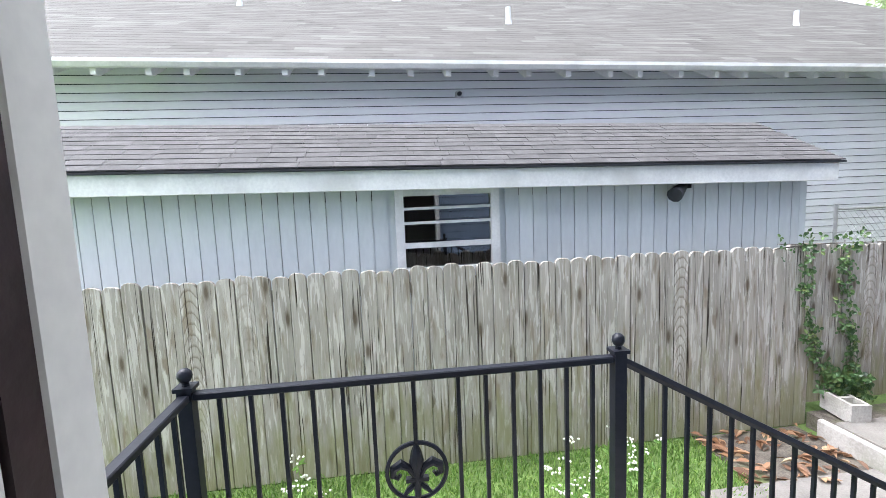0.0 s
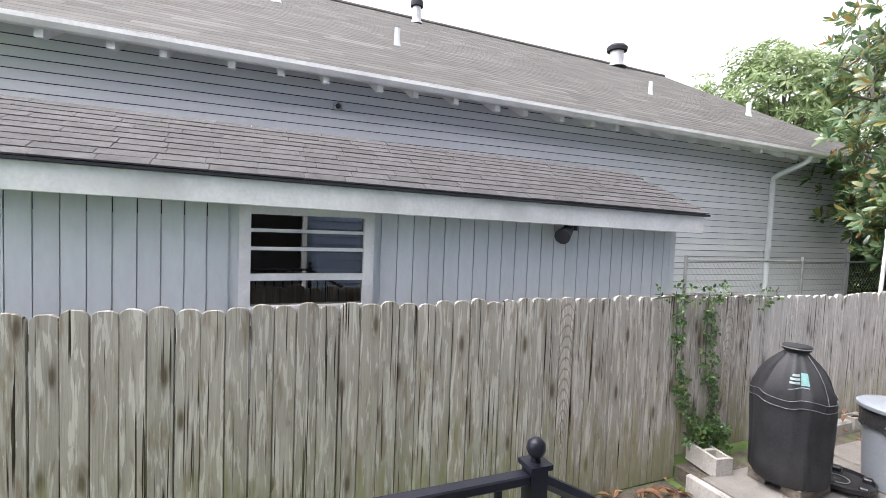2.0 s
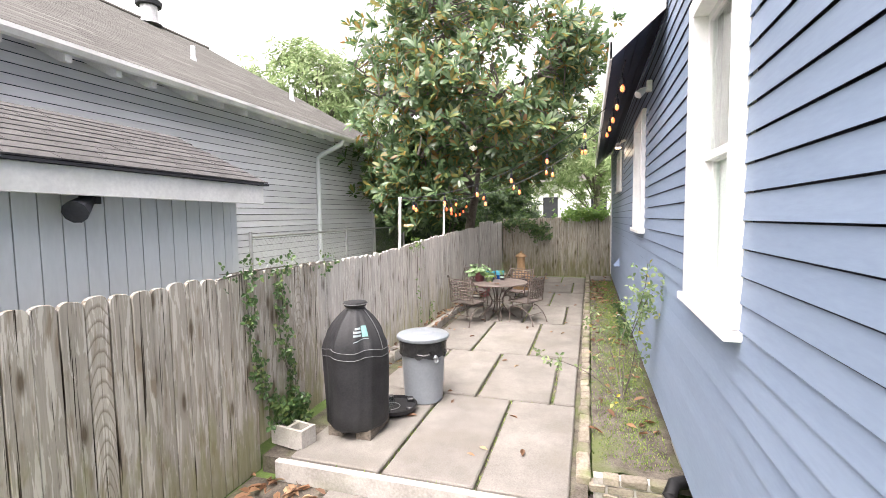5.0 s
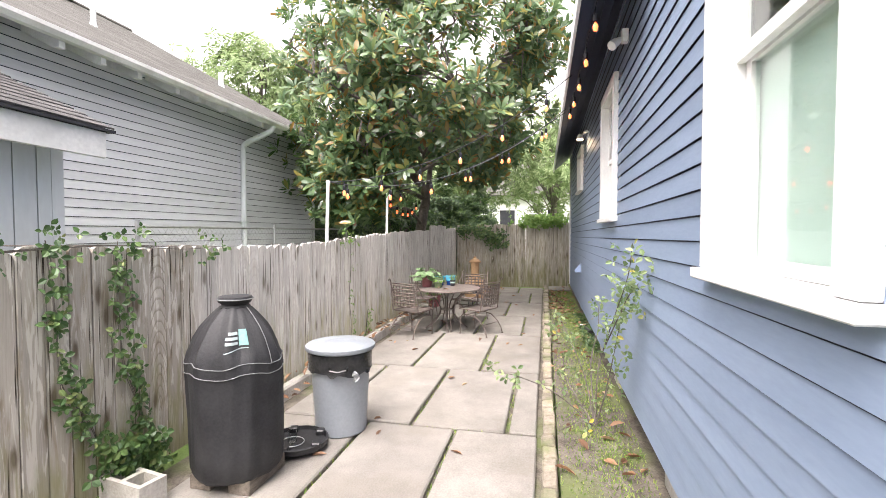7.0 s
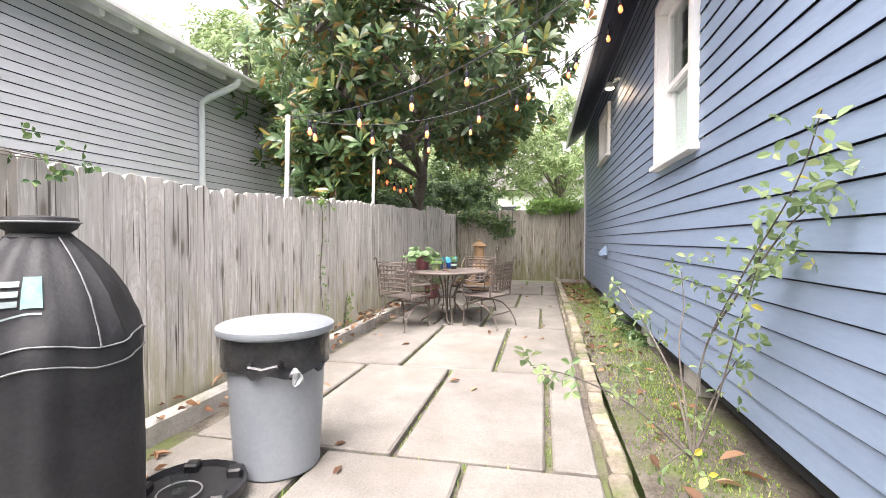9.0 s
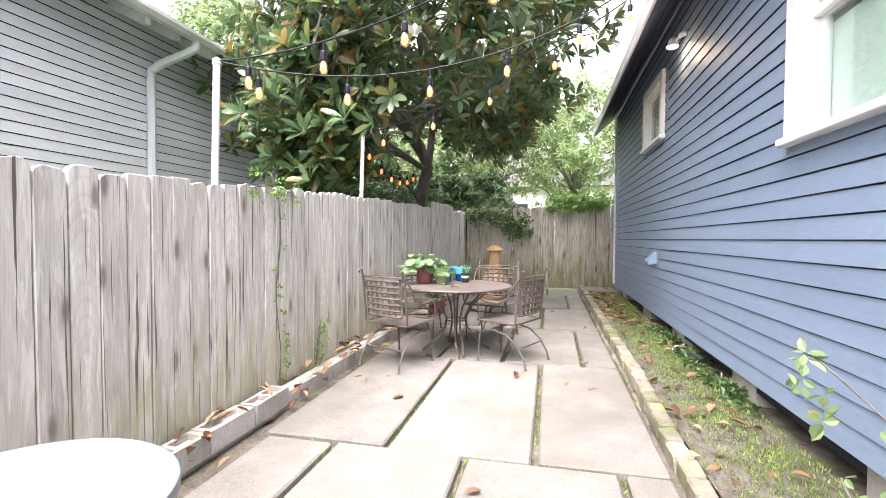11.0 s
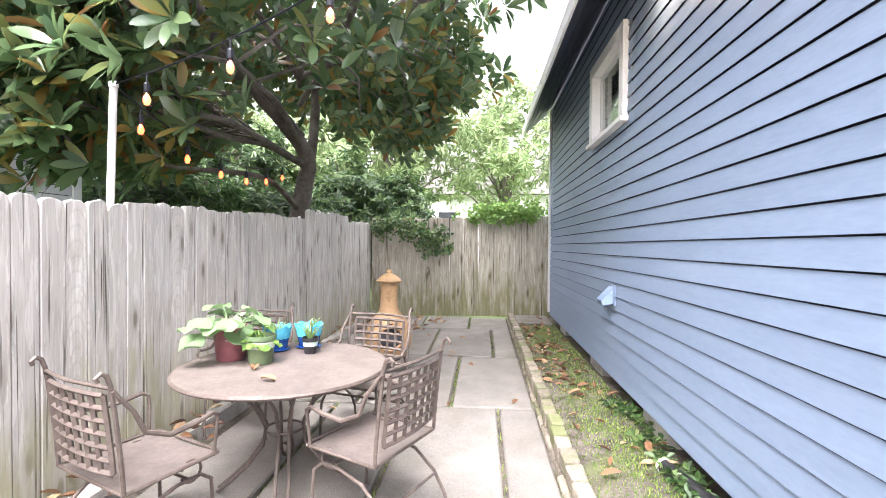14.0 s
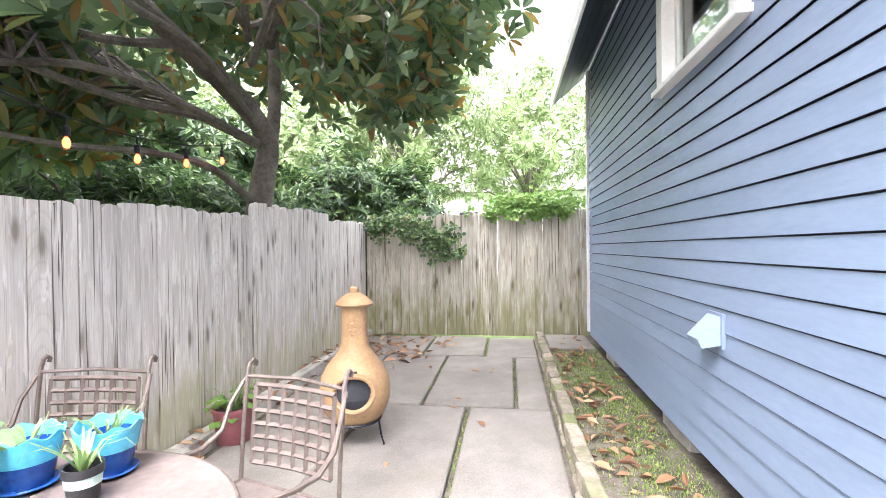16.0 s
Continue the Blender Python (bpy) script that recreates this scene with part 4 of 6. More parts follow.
def limb(bm, pts, r0, r1, n=8):
    """A tapered limb along a smooth line through the points."""
    P = [Vector(p) for p in pts]
    out = []
    for i in range(len(P) - 1):
        a, b, c, d = P[max(i - 1, 0)], P[i], P[i + 1], P[min(i + 2, len(P) - 1)]
        for k in range(5):
            t = k / 5
            out.append(0.5 * ((2 * b) + (c - a) * t + (2 * a - 5 * b + 4 * c - d) * t * t + (3 * b - a - 3 * c + d) * t ** 3))
    out.append(P[-1])
    m = len(out) - 1
    tube(bm, out, [r0 + (r1 - r0) * (i / m) ** 0.8 for i in range(m + 1)], n)
    return out


mag = thing("magnolia_tree", label="large magnolia tree with glossy leaves leaning over the fence", category="tree")
bm = bmesh.new()
limb(bm, [(14.1, 4.75, -0.2), (14.08, 4.74, 1.2), (14.1, 4.6, 2.2), (14.0, 4.5, 2.7), (13.5, 4.65, 3.1), (12.7, 4.78, 3.42), (12.0, 4.85, 3.75), (11.2, 4.9, 4.5)], 0.175, 0.06, 12)
limb(bm, [(14.08, 4.6, 2.1), (14.1, 4.45, 3.0), (13.7, 4.3, 4.0), (13.0, 4.4, 5.4), (12.6, 4.6, 6.6)], 0.09, 0.04, 10)
limb(bm, [(14.0, 4.65, 1.95), (13.4, 4.75, 2.25), (12.8, 4.9, 2.3), (12.1, 5.2, 2.25), (11.4, 5.4, 2.3)], 0.05, 0.018, 7)
limb(bm, [(13.9, 4.55, 2.6), (13.3, 4.8, 2.75), (12.6, 4.95, 2.7), (11.7, 5.1, 2.75), (10.9, 5.2, 3.0)], 0.06, 0.02, 7)
limb(bm, [(13.7, 4.3, 3.6), (13.1, 3.7, 4.1), (12.4, 3.2, 4.6), (11.6, 2.7, 5.2)], 0.08, 0.03, 8)
limb(bm, [(12.9, 4.75, 3.3), (12.4, 5.2, 3.2), (11.7, 5.7, 3.4), (11.0, 6.2, 3.9)], 0.05, 0.02, 7)
part("trunk", bm, BARK, mag, smooth=True)
MC, MR = Vector((12.3, 4.05, 5.0)), Vector((3.5, 3.3, 3.3))


def floor_of(y, x):
    """Lowest leaves of the magnolia over the yard."""
    f = (1.75 if x < 11.0 else 2.4 if y > 5.1 else 3.15) if y > 4.35 else 2.1 + (4.35 - y) * (0.82 if x < 11.0 else 0.7)
    if 11.0 < x < 14.2 and 3.1 < y <= 4.35:
        f = max(f, 3.1)
    return max(f, 2.0 + max(0, x - 14.5) * 0.5)


rng = random.Random(21)
tips = []
while len(tips) < 700:
    d = Vector((rng.gauss(0, 1), rng.gauss(0, 1), rng.gauss(0, 1))).normalized()
    rad = rng.uniform(0.45, 1.0) ** 0.45
    lump = 0.88 + 0.22 * noise.noise(d * 2.6 + Vector((3, 1, 7)))
    p = MC + Vector((d.x * MR.x, d.y * MR.y, d.z * MR.z)) * rad * lump
    if 95 <= len(tips) < 165:
        p = Vector((14.2, 2.95, 3.9)) + Vector((d.x * 1.2, d.y * 1.15, d.z * 1.0)) * rad * lump
    if len(tips) < 95:
        p = Vector((10.75, 4.95, 2.9)) + Vector((d.x * 1.2, d.y * 0.7, d.z * 1.2)) * rad * lump
    if 165 <= len(tips) < 235:
        p = Vector((12.3, 6.0, 3.0)) + Vector((d.x * 1.3, d.y * 0.8, d.z * 0.75)) * rad * lump
    if p.z < floor_of(p.y, p.x) or (p.y > NY - 0.6 and p.x < 13.3 and p.z < 5.2):
        continue
    if len(tips) >= 235 and noise.noise(p * 0.95 + Vector((5, 5, 5))) < -0.04:
        continue
    if math.hypot(p.x - 13.2, p.y - 4.5) < 1.0 and p.z < 3.6 and p.y > 3.5:
        continue
    tips.append(p)
scaff = []
for i, e in enumerate([(9.6, 4.6, 3.3), (9.3, 5.6, 4.6), (10.4, 3.0, 4.4), (11.5, 1.8, 5.6), (10.8, 6.6, 5.6), (12.2, 2.6, 4.0), (14.6, 2.6, 4.6), (14.8, 6.4, 5.0), (12.0, 4.6, 7.6), (10.2, 4.4, 6.4), (12.9, 3.4, 6.8), (10.9, 3.9, 2.9), (10.3, 5.2, 2.5)]):
    e = Vector(e)
    s = Vector((14.0, 4.55, 2.6)).lerp(Vector((13.1, 4.4, 5.2)), min(1, max(0, (e.z - 2.6) / 4.5)))
    m1 = s.lerp(e, 0.4) + Vector((rng.uniform(-0.3, 0.3), rng.uniform(-0.3, 0.3), 0.25))
    bm = bmesh.new()
    line = limb(bm, [s, m1, s.lerp(e, 0.72) + Vector((rng.uniform(-0.25, 0.25), rng.uniform(-0.25, 0.25), 0.1)), e], 0.045, 0.016, 7)
    part("limb", bm, BARK, mag, smooth=True)
    scaff += line[2:]
bm = bmesh.new()
spots = []
for p in tips:
    q = min(scaff, key=lambda s: (s - p).length_squared)
    midp = q.lerp(p, 0.5) + Vector((rng.uniform(-0.15, 0.15), rng.uniform(-0.15, 0.15), 0.08))
    tube(bm, [q, midp, p], [0.022, 0.014, 0.006], 4, False)
    grow = (p - MC).normalized()
    for _ in range(rng.randint(4, 5)):
        w = p + Vector((rng.gauss(0, 0.26), rng.gauss(0, 0.26), rng.gauss(0, 0.22)))
        if w.z > floor_of(w.y, w.x) - 0.15:
            spots.append((w, Vector((grow.x, grow.y, 0.25 * grow.z)) * 0.9 + Vector((rng.uniform(-0.6, 0.6), rng.uniform(-0.6, 0.6), rng.uniform(0.1, 1.0)))))
tagged(part("twig", bm, BARK, mag), kind="stuff")
tagged(part("crown", leaf_mesh("crown", spots, 0.23, MAG, 3, 11, spread=1.1, droop=0.35, width=0.3, fold=0.4, oval=True), None, mag), kind="stuff")


def far_tree(name, x, y, h, r, seed, mat, label, size=0.22, tips_n=240, droop=0.2, low=0.35):
    t = thing(name, (x, y, -0.2), label=label, category="tree")
    R = random.Random(seed)
    bm = bmesh.new()
    limb(bm, [(0, 0, 0), (R.uniform(-0.2, 0.2), R.uniform(-0.2, 0.2), h * 0.35), (R.uniform(-0.3, 0.3), R.uniform(-0.3, 0.3), h * 0.85)], 0.035 * h, 0.03, 8)
    part("trunk", bm, BARK, t, smooth=True)
    bm = bmesh.new()
    sp = []
    for i in range(tips_n):
        d = Vector((R.gauss(0, 1), R.gauss(0, 1), R.gauss(0, 1))).normalized()
        c = Vector((0, 0, h * (0.5 + low * 0.5)))
        p = c + Vector((d.x * r, d.y * r, d.z * h * (0.5 - low * 0.5))) * R.uniform(0.35, 1) ** 0.4 * (0.85 + 0.35 * noise.noise(d * 2 + Vector((seed, 0, 0))))
        if i % 6 == 0:
            tube(bm, [(0, 0, p.z * 0.55), p * 0.6 + Vector((0, 0, p.z * 0.3)), p], [0.05, 0.03, 0.008], 4, False)
        for _ in range(7):
            sp.append((p + Vector((R.gauss(0, 0.09 * r), R.gauss(0, 0.09 * r), R.gauss(0, 0.08 * r))), d + Vector((0, 0, 0.3))))
    tagged(part("branch", bm, BARK, t), kind="stuff")
    tagged(part("crown", leaf_mesh("crown", sp, size, mat, seed, 7, 1.3, 0.2, droop), None, t), kind="stuff")


far_tree("leafy_tree", 21.5, 14.5, 11.0, 3.6, 4, LIGHT_LEAF, "tall pale green tree behind the neighbouring roof", 0.3, 260, low=0.4)
far_tree("leafy_tree", 23.0, 5.2, 9.5, 3.2, 5, LIGHT_LEAF, "airy light green tree beyond the back fence", 0.24, 210, 0.9, low=0.2)
far_tree("leafy_tree", 20.0, 6.6, 6.0, 2.4, 6, LIGHT_LEAF, "light green tree beyond the back fence", 0.22, 170, 0.5, low=0.1)
far_tree("leafy_tree", 17.8, 8.3, 5.0, 2.2, 7, DARK_LEAF, "dark green tree behind the magnolia", 0.22, 220, low=0.1)
far_tree("leafy_tree", 26.5, 1.0, 9.0, 3.4, 9, LIGHT_LEAF, "airy light green tree far behind the back fence", 0.26, 150, 0.9, low=0.25)
far_tree("shrub", 17.6, 5.0, 3.6, 1.3, 12, DARK_LEAF, "dense dark green shrub behind the fence corner", 0.17, 170, low=0.05)
far_tree("shrub", 17.7, 3.7, 3.5, 1.0, 18, DARK_LEAF, "dense dark green shrub beyond the back fence", 0.16, 150, low=0.05)
far_tree("shrub", 15.6, 5.9, 3.0, 1.3, 13, DARK_LEAF, "dense dark green shrub behind the side fence", 0.17, 150, low=0.05)
far_tree("leafy_tree", 17.5, 11.5, 6.5, 2.8, 14, DARK_LEAF, "green tree behind the neighbouring house's end", 0.24, 240, low=0.05)
far_tree("leafy_tree", 21.5, 10.0, 7.0, 2.8, 15, LIGHT_LEAF, "light green tree beyond the yards", 0.26, 240, 0.5, low=0.05)
far_tree("shrub", 14.6, 7.2, 3.2, 1.4, 16, DARK_LEAF, "dark green shrub between the houses", 0.16, 150, low=0.05)

# ---- piers, brick edging and the end wall of the bed ----
for x, w in ((1.6, 0.4), (5.0, 0.5), (7.35, 0.45), (9.0, 0.5), (10.9, 0.55), (12.7, 0.6), (14.9, 0.5)):
    p = thing("foundation_pier", (x, 0.5, -0.2), label="rough pale concrete pier under the house", category="pier")
    part("block", box(bmesh.new(), -w / 2, w / 2, -0.12, 0.1, 0, 0.2, 0.01), CONCRETE, p)
    part("cap_block", box(bmesh.new(), -w / 2 + 0.02, w / 2 - 0.03, -0.11, 0.09, 0.203, 0.41, 0.01), CONCRETE, p)
edging = thing("brick_edging", label="row of worn mossy bricks edging the patio", category="edging", kind="structure")
bricks = []
for i in range(5):
    R = random.Random(60 + i)
    bm = box(bmesh.new(), 0.004, 0.2, 0, 0.105, -0.12, 0.0, 0.012)
    for v in bm.verts:
        v.co += Vector((R.uniform(-0.006, 0.006), R.uniform(-0.006, 0.006), R.uniform(-0.006, 0.006)))
    bricks.append(mesh_of("brick", bm, BRICK))
rng = random.Random(31)
x = 4.42
while x < 16.2:
    top = 0.015 if x < 6.6 else 0.015 + 0.1 * min(1, (x - 6.6) / 2.4)
    o = part("brick", rng.choice(bricks), None, edging)
    o.matrix_world = pose(x, 1.285 + rng.uniform(-0.008, 0.008), top + rng.uniform(-0.01, 0.01), 0, rng.uniform(-1.5, 1.5), rng.uniform(-1.5, 1.5))
    if x > 7.5:
        o = part("brick", rng.choice(bricks), None, edging)
        o.matrix_world = pose(x + 0.1, 1.3 + rng.uniform(-0.008, 0.008), top - 0.122, 0, rng.uniform(-1, 1), rng.uniform(-1, 1))
    x += 0.205
bedwall = thing("bed_end_wall", label="low mortared brick wall closing the planting bed", category="wall", kind="structure")
sub("mortar", 4.41, 4.5, 0.69, 1.26, -0.2, 0.035, CONCRETE, bedwall)
for c in range(4):
    y = 0.66 + (0.1 if c % 2 else 0)
    while y < 1.2:
        o = part("brick", rng.choice(bricks), None, bedwall)
        o.matrix_world = pose(4.5, y, 0.05 - c * 0.068, 0, 0, 90) @ Matrix.Diagonal((0.95 if y + 0.2 < 1.27 else 0.6, 1, 0.5, 1))
        y += 0.205
tagged(part("corner_slab", box(bmesh.new(), 15.3, 16.2, 0.68, 1.27, -0.1, 0.09, 0.015), SLAB), "loose pale slab in the yard's far corner", "slab", kind="structure")

# ---- covered grill ----
COVER = surf("black_cover_cloth", (0.014, 0.014, 0.016), (0.03, 0.03, 0.033), 3.5, 0.6, 0.4, fine=60, stain=(0.055, 0.055, 0.055), stain_scale=2.0, stain_amount=0.35, spec=0.3)
grill = thing("grill", (4.72, 3.46, 0.0), label="round grill under a black fitted fabric cover", category="grill")
GP = [(r * 0.83, z) for r, z in ((0.325, 0.085), (0.35, 0.12), (0.355, 0.4), (0.357, 0.62), (0.362, 0.76), (0.366, 0.85), (0.345, 0.92), (0.3, 1.0), (0.246, 1.075), (0.19, 1.135), (0.14, 1.18), (0.115, 1.2))]


def drape(x, y, z):
    """The folds and sags of the cover."""
    a = math.atan2(y, x)
    fold = 0.012 * noise.noise(Vector((math.cos(a) * 3.2, math.sin(a) * 3.2, z * 0.9))) + 0.003 * noise.noise(Vector((math.cos(a) * 6, math.sin(a) * 6, z * 3.0)))
    sag = 0.024 * max(0, math.sin(a * 5 + 1)) * math.exp(-((z - 0.92) / 0.07) ** 2)
    k = 1 + (fold * 2.4 - sag * 1.1) / max(0.2, math.hypot(x, y))
    return Vector((x * k, y * k, z + (0.016 * math.sin(a * 5 + 0.4) if 0.74 < z < 0.97 else 0)))


bm = lathe(bmesh.new(), [p for a, b in zip(GP, GP[1:]) for p in (a, ((a[0] + b[0]) / 2, (a[1] + b[1]) / 2))] + [GP[-1]], 64)
for v in bm.verts:
    v.co = drape(*v.co)
part("cover", bm, COVER, grill, smooth=True)
SEAM = surf("grey_piping", (0.13, 0.135, 0.14), (0.2, 0.205, 0.21), 10, 0.6)


def hoop(r, z, rr, wob=0.012):
    return tube(bmesh.new(), [(r * math.cos(a), r * math.sin(a), z + wob * math.sin(a * 5 + 0.4)) for a in (2 * math.pi * i / 48 for i in range(49))], rr, 5, False)


def seam(r, z):
    return tube(bmesh.new(), [drape(r * math.cos(a), r * math.sin(a), z) for a in (2 * math.pi * i / 64 for i in range(65))], 0.0032, 5, False)


part("piping", seam(0.307, 0.85), SEAM, grill, "pale grey stitched piping")
part("piping", seam(0.306, 0.785), SEAM, grill, "pale grey stitched piping")
part("vent_cap", lathe(bmesh.new(), [(0.095, 1.185), (0.1, 1.2), (0.085, 1.215), (0.105, 1.23), (0.115, 1.25), (0.108, 1.268), (0.05, 1.275)], 24), COVER, grill, smooth=True)
SA = radians(262)
part("dome_seam", tube(bmesh.new(), [drape((r + 0.004) * math.cos(SA), (r + 0.004) * math.sin(SA), z) for r, z in GP[5:]], 0.003, 5), SEAM, grill, smooth=True)
part("cap_seam", hoop(0.116, 1.252, 0.004, 0.0), SEAM, grill)


def on_dome(a0, a1, z0, z1, lift):
    bm = bmesh.new()
    g = []
    for i in range(7):
        a = a0 + (a1 - a0) * i / 6
        col = []
        for j in range(4):
            z = z0 + (z1 - z0) * j / 3
            r = np.interp(z, [p[1] for p in GP], [p[0] for p in GP]) + lift
            col.append(bm.verts.new(drape(r * math.cos(a), r * math.sin(a), z)))
        g.append(col)
    for i in range(6):
        for j in range(3):
            bm.faces.new((g[i][j], g[i + 1][j], g[i + 1][j + 1], g[i][j + 1]))
    return bm


LA = math.radians(218)
TEAL = surf("teal_print", (0.1, 0.22, 0.22), (0.17, 0.31, 0.3), 10, 0.6)
PRINT = surf("white_print", (0.24, 0.29, 0.3), (0.34, 0.39, 0.4), 10, 0.6)
part("badge", on_dome(LA + 0.05, LA + 0.27, 0.965, 1.075, 0.007), TEAL, grill, "teal printed badge")
for i, z in enumerate((0.985, 1.015, 1.045)):
    part("print_bar", on_dome(LA - 0.27 + 0.06 * (i == 2), LA + 0.02, z, z + 0.018, 0.007), PRINT, grill)
part("print_bar", on_dome(LA - 0.28, LA + 0.26, 0.945, 0.951, 0.007), PRINT, grill)
for y, w in ((-0.15, 0.16), (0.14, 0.16)):
    sub("foot_block", -0.2, 0.22, y - w / 2, y + w / 2, 0.0, 0.1, surf("grey_brown_wood", (0.09, 0.075, 0.06), (0.2, 0.17, 0.14), 5, 0.9, stretch=(1, 6, 6)), grill, bevel=0.006)

# ---- grey bin ----
BIN = surf("grey_plastic", (0.225, 0.245, 0.27), (0.27, 0.29, 0.315), 2.5, 0.42, 0.05)
LID = surf("pale_grey_plastic", (0.18, 0.2, 0.22), (0.23, 0.25, 0.27), 3, 0.4, 0.05)
BAG = surf("black_bag", (0.012, 0.012, 0.013), (0.035, 0.035, 0.036), 9, 0.25, 0.6)
binn = thing("trash_can", (5.62, 3.1, 0.0), label="round grey plastic trash can with lid and black bag", category="trash can")
part("body", lathe(bmesh.new(), [(0.2, 0.0), (0.215, 0.012), (0.226, 0.2), (0.245, 0.53), (0.252, 0.56), (0.262, 0.565), (0.262, 0.6), (0.255, 0.62), (0.262, 0.7), (0.275, 0.705), (0.275, 0.72), (0.24, 0.72)], 40), BIN, binn, smooth=True)
bm = lathe(bmesh.new(), [(0.27, 0.705), (0.272, 0.69), (0.268, 0.62), (0.266, 0.565), (0.27, 0.55), (0.262, 0.552)], 56, cap=False)
for v in bm.verts:
    a = math.atan2(v.co.y, v.co.x)
    k = 1 + 0.03 * noise.noise(Vector((math.cos(a) * 7, math.sin(a) * 7, v.co.z * 14)))
    v.co.x, v.co.y = v.co.x * k, v.co.y * k
    if v.co.z < 0.58:
        v.co.z -= 0.05 * max(0, noise.noise(Vector((math.cos(a) * 3, math.sin(a) * 3, 4.0)))) + 0.035 * math.exp(-((a + 2.35) / 0.3) ** 2)
part("bag", bm, BAG, binn, "crumpled black plastic bag folded over the rim", smooth=True)
part("bag_knot", tube(bmesh.new(), [(-0.17, -0.2, 0.56), (-0.195, -0.215, 0.54), (-0.19, -0.225, 0.515), (-0.16, -0.235, 0.51)], [0.012, 0.03, 0.035, 0.012], 7), surf("grey_bag_tie", (0.2, 0.21, 0.22), (0.4, 0.41, 0.42), 20, 0.3, 0.8), binn)
lidp = part("lid", lathe(bmesh.new(), [(0.292, 0.712), (0.297, 0.72), (0.295, 0.745), (0.28, 0.755), (0.235, 0.752), (0.225, 0.757), (0.14, 0.762), (0.125, 0.772), (0.09, 0.774), (0.03, 0.768)], 48), LID, binn, "pale grey round lid", smooth=True)
for a in (0.35, 3.5):
    c, s = math.cos(a), math.sin(a)
    part("handle", tube(bmesh.new(), [(0.262 * c - 0.07 * s, 0.262 * s + 0.07 * c, 0.6), (0.32 * c - 0.06 * s, 0.32 * s + 0.06 * c, 0.595), (0.335 * c, 0.335 * s, 0.585), (0.32 * c + 0.06 * s, 0.32 * s - 0.06 * c, 0.595), (0.262 * c + 0.07 * s, 0.262 * s - 0.07 * c, 0.6)], 0.014, 7), BAG, binn, smooth=True)
DOLLY = surf("black_plastic", (0.012, 0.012, 0.014), (0.028, 0.028, 0.03), 8, 0.4, 0.1)
dol = thing("bin_dolly", (5.2, 3.28, 0.0), 20, label="black plastic wheeled dolly lying beside the can", category="dolly")
part("tray", lathe(bmesh.new(), [(0.2, 0.035), (0.235, 0.045), (0.24, 0.085), (0.225, 0.09), (0.215, 0.06), (0.06, 0.058)], 30), DOLLY, dol, smooth=True)
for k in range(5):
    a = 2 * math.pi * k / 5 + 0.3
    part("wheel", tube(bmesh.new(), [(0.19 * math.cos(a), 0.19 * math.sin(a) - 0.012, 0.02), (0.19 * math.cos(a), 0.19 * math.sin(a) + 0.012, 0.02)], 0.02, 10), DOLLY, dol)
    part("arm", box(bmesh.new(), 0.2 * math.cos(a) - 0.035, 0.2 * math.cos(a) + 0.035, 0.2 * math.sin(a) - 0.035, 0.2 * math.sin(a) + 0.035, 0.05, 0.1, 0.01), DOLLY, dol)
jar = thing("glass_jar", (5.16, 3.3, 0.062), label="small clear glass jar on a wire ring", category="jar")
part("jar_glass", lathe(bmesh.new(), [(0.03, 0.0), (0.036, 0.01), (0.036, 0.09), (0.033, 0.09), (0.033, 0.015), (0.01, 0.012)], 18), glass("jar_clear", (0.95, 0.97, 0.97), 0.06), jar, smooth=True)
part("wire_ring", tube(bmesh.new(), [(0.09 * math.cos(a), 0.09 * math.sin(a), 0.008) for a in (2 * math.pi * i / 24 for i in range(25))], 0.004, 5, False), STEEL, jar)

# cinder block by the fence
blk = thing("cinder_block", (4.33, 3.93, 0.0), 80, label="pale hollow concrete block beside the fence", category="block")
bm = bmesh.new()
for a, b, c, d in ((-0.19, 0.19, -0.09, -0.06), (-0.19, 0.19, 0.06, 0.09), (-0.19, -0.155, -0.06, 0.06), (-0.018, 0.018, -0.06, 0.06), (0.155, 0.19, -0.06, 0.06)):
    box(bm, a, b, c, d, -0.02, 0.16)
part("block", bm, CONCRETE, blk)
for k in range(3):
    b2 = thing("cinder_block", (7.0 + 0.42 * k, 4.03, 0.0), 2 * k - 2, label="old hollow concrete block laid along the fence", category="block", group="blocks along the fence")
    bm = bmesh.new()
    for a, b, c, d in ((-0.2, 0.2, -0.07, -0.045), (-0.2, 0.2, 0.045, 0.07), (-0.2, -0.165, -0.045, 0.045), (-0.018, 0.018, -0.045, 0.045), (0.165, 0.2, -0.045, 0.045)):
        box(bm, a, b, c, d, 0.0, 0.135)
    part("block", bm, CONCRETE, b2)

# ---- table and chairs ----
TC = (9.97, 3.08)
table = thing("patio_table", (*TC, 0), label="round brown metal patio table with curved legs", category="table")
part("tabletop", lathe(bmesh.new(), [(0.03, 0.717), (0.585, 0.717), (0.6, 0.712), (0.604, 0.716), (0.598, 0.724), (0.585, 0.722), (0.03, 0.722)], 64), TABLETOP, table, "brown perforated metal top", smooth=True)
part("rim", tube(bmesh.new(), [(0.6 * math.cos(a), 0.6 * math.sin(a), 0.712) for a in (2 * math.pi * i / 64 for i in range(65))], 0.013, 6, False), BRONZE, table, smooth=True)
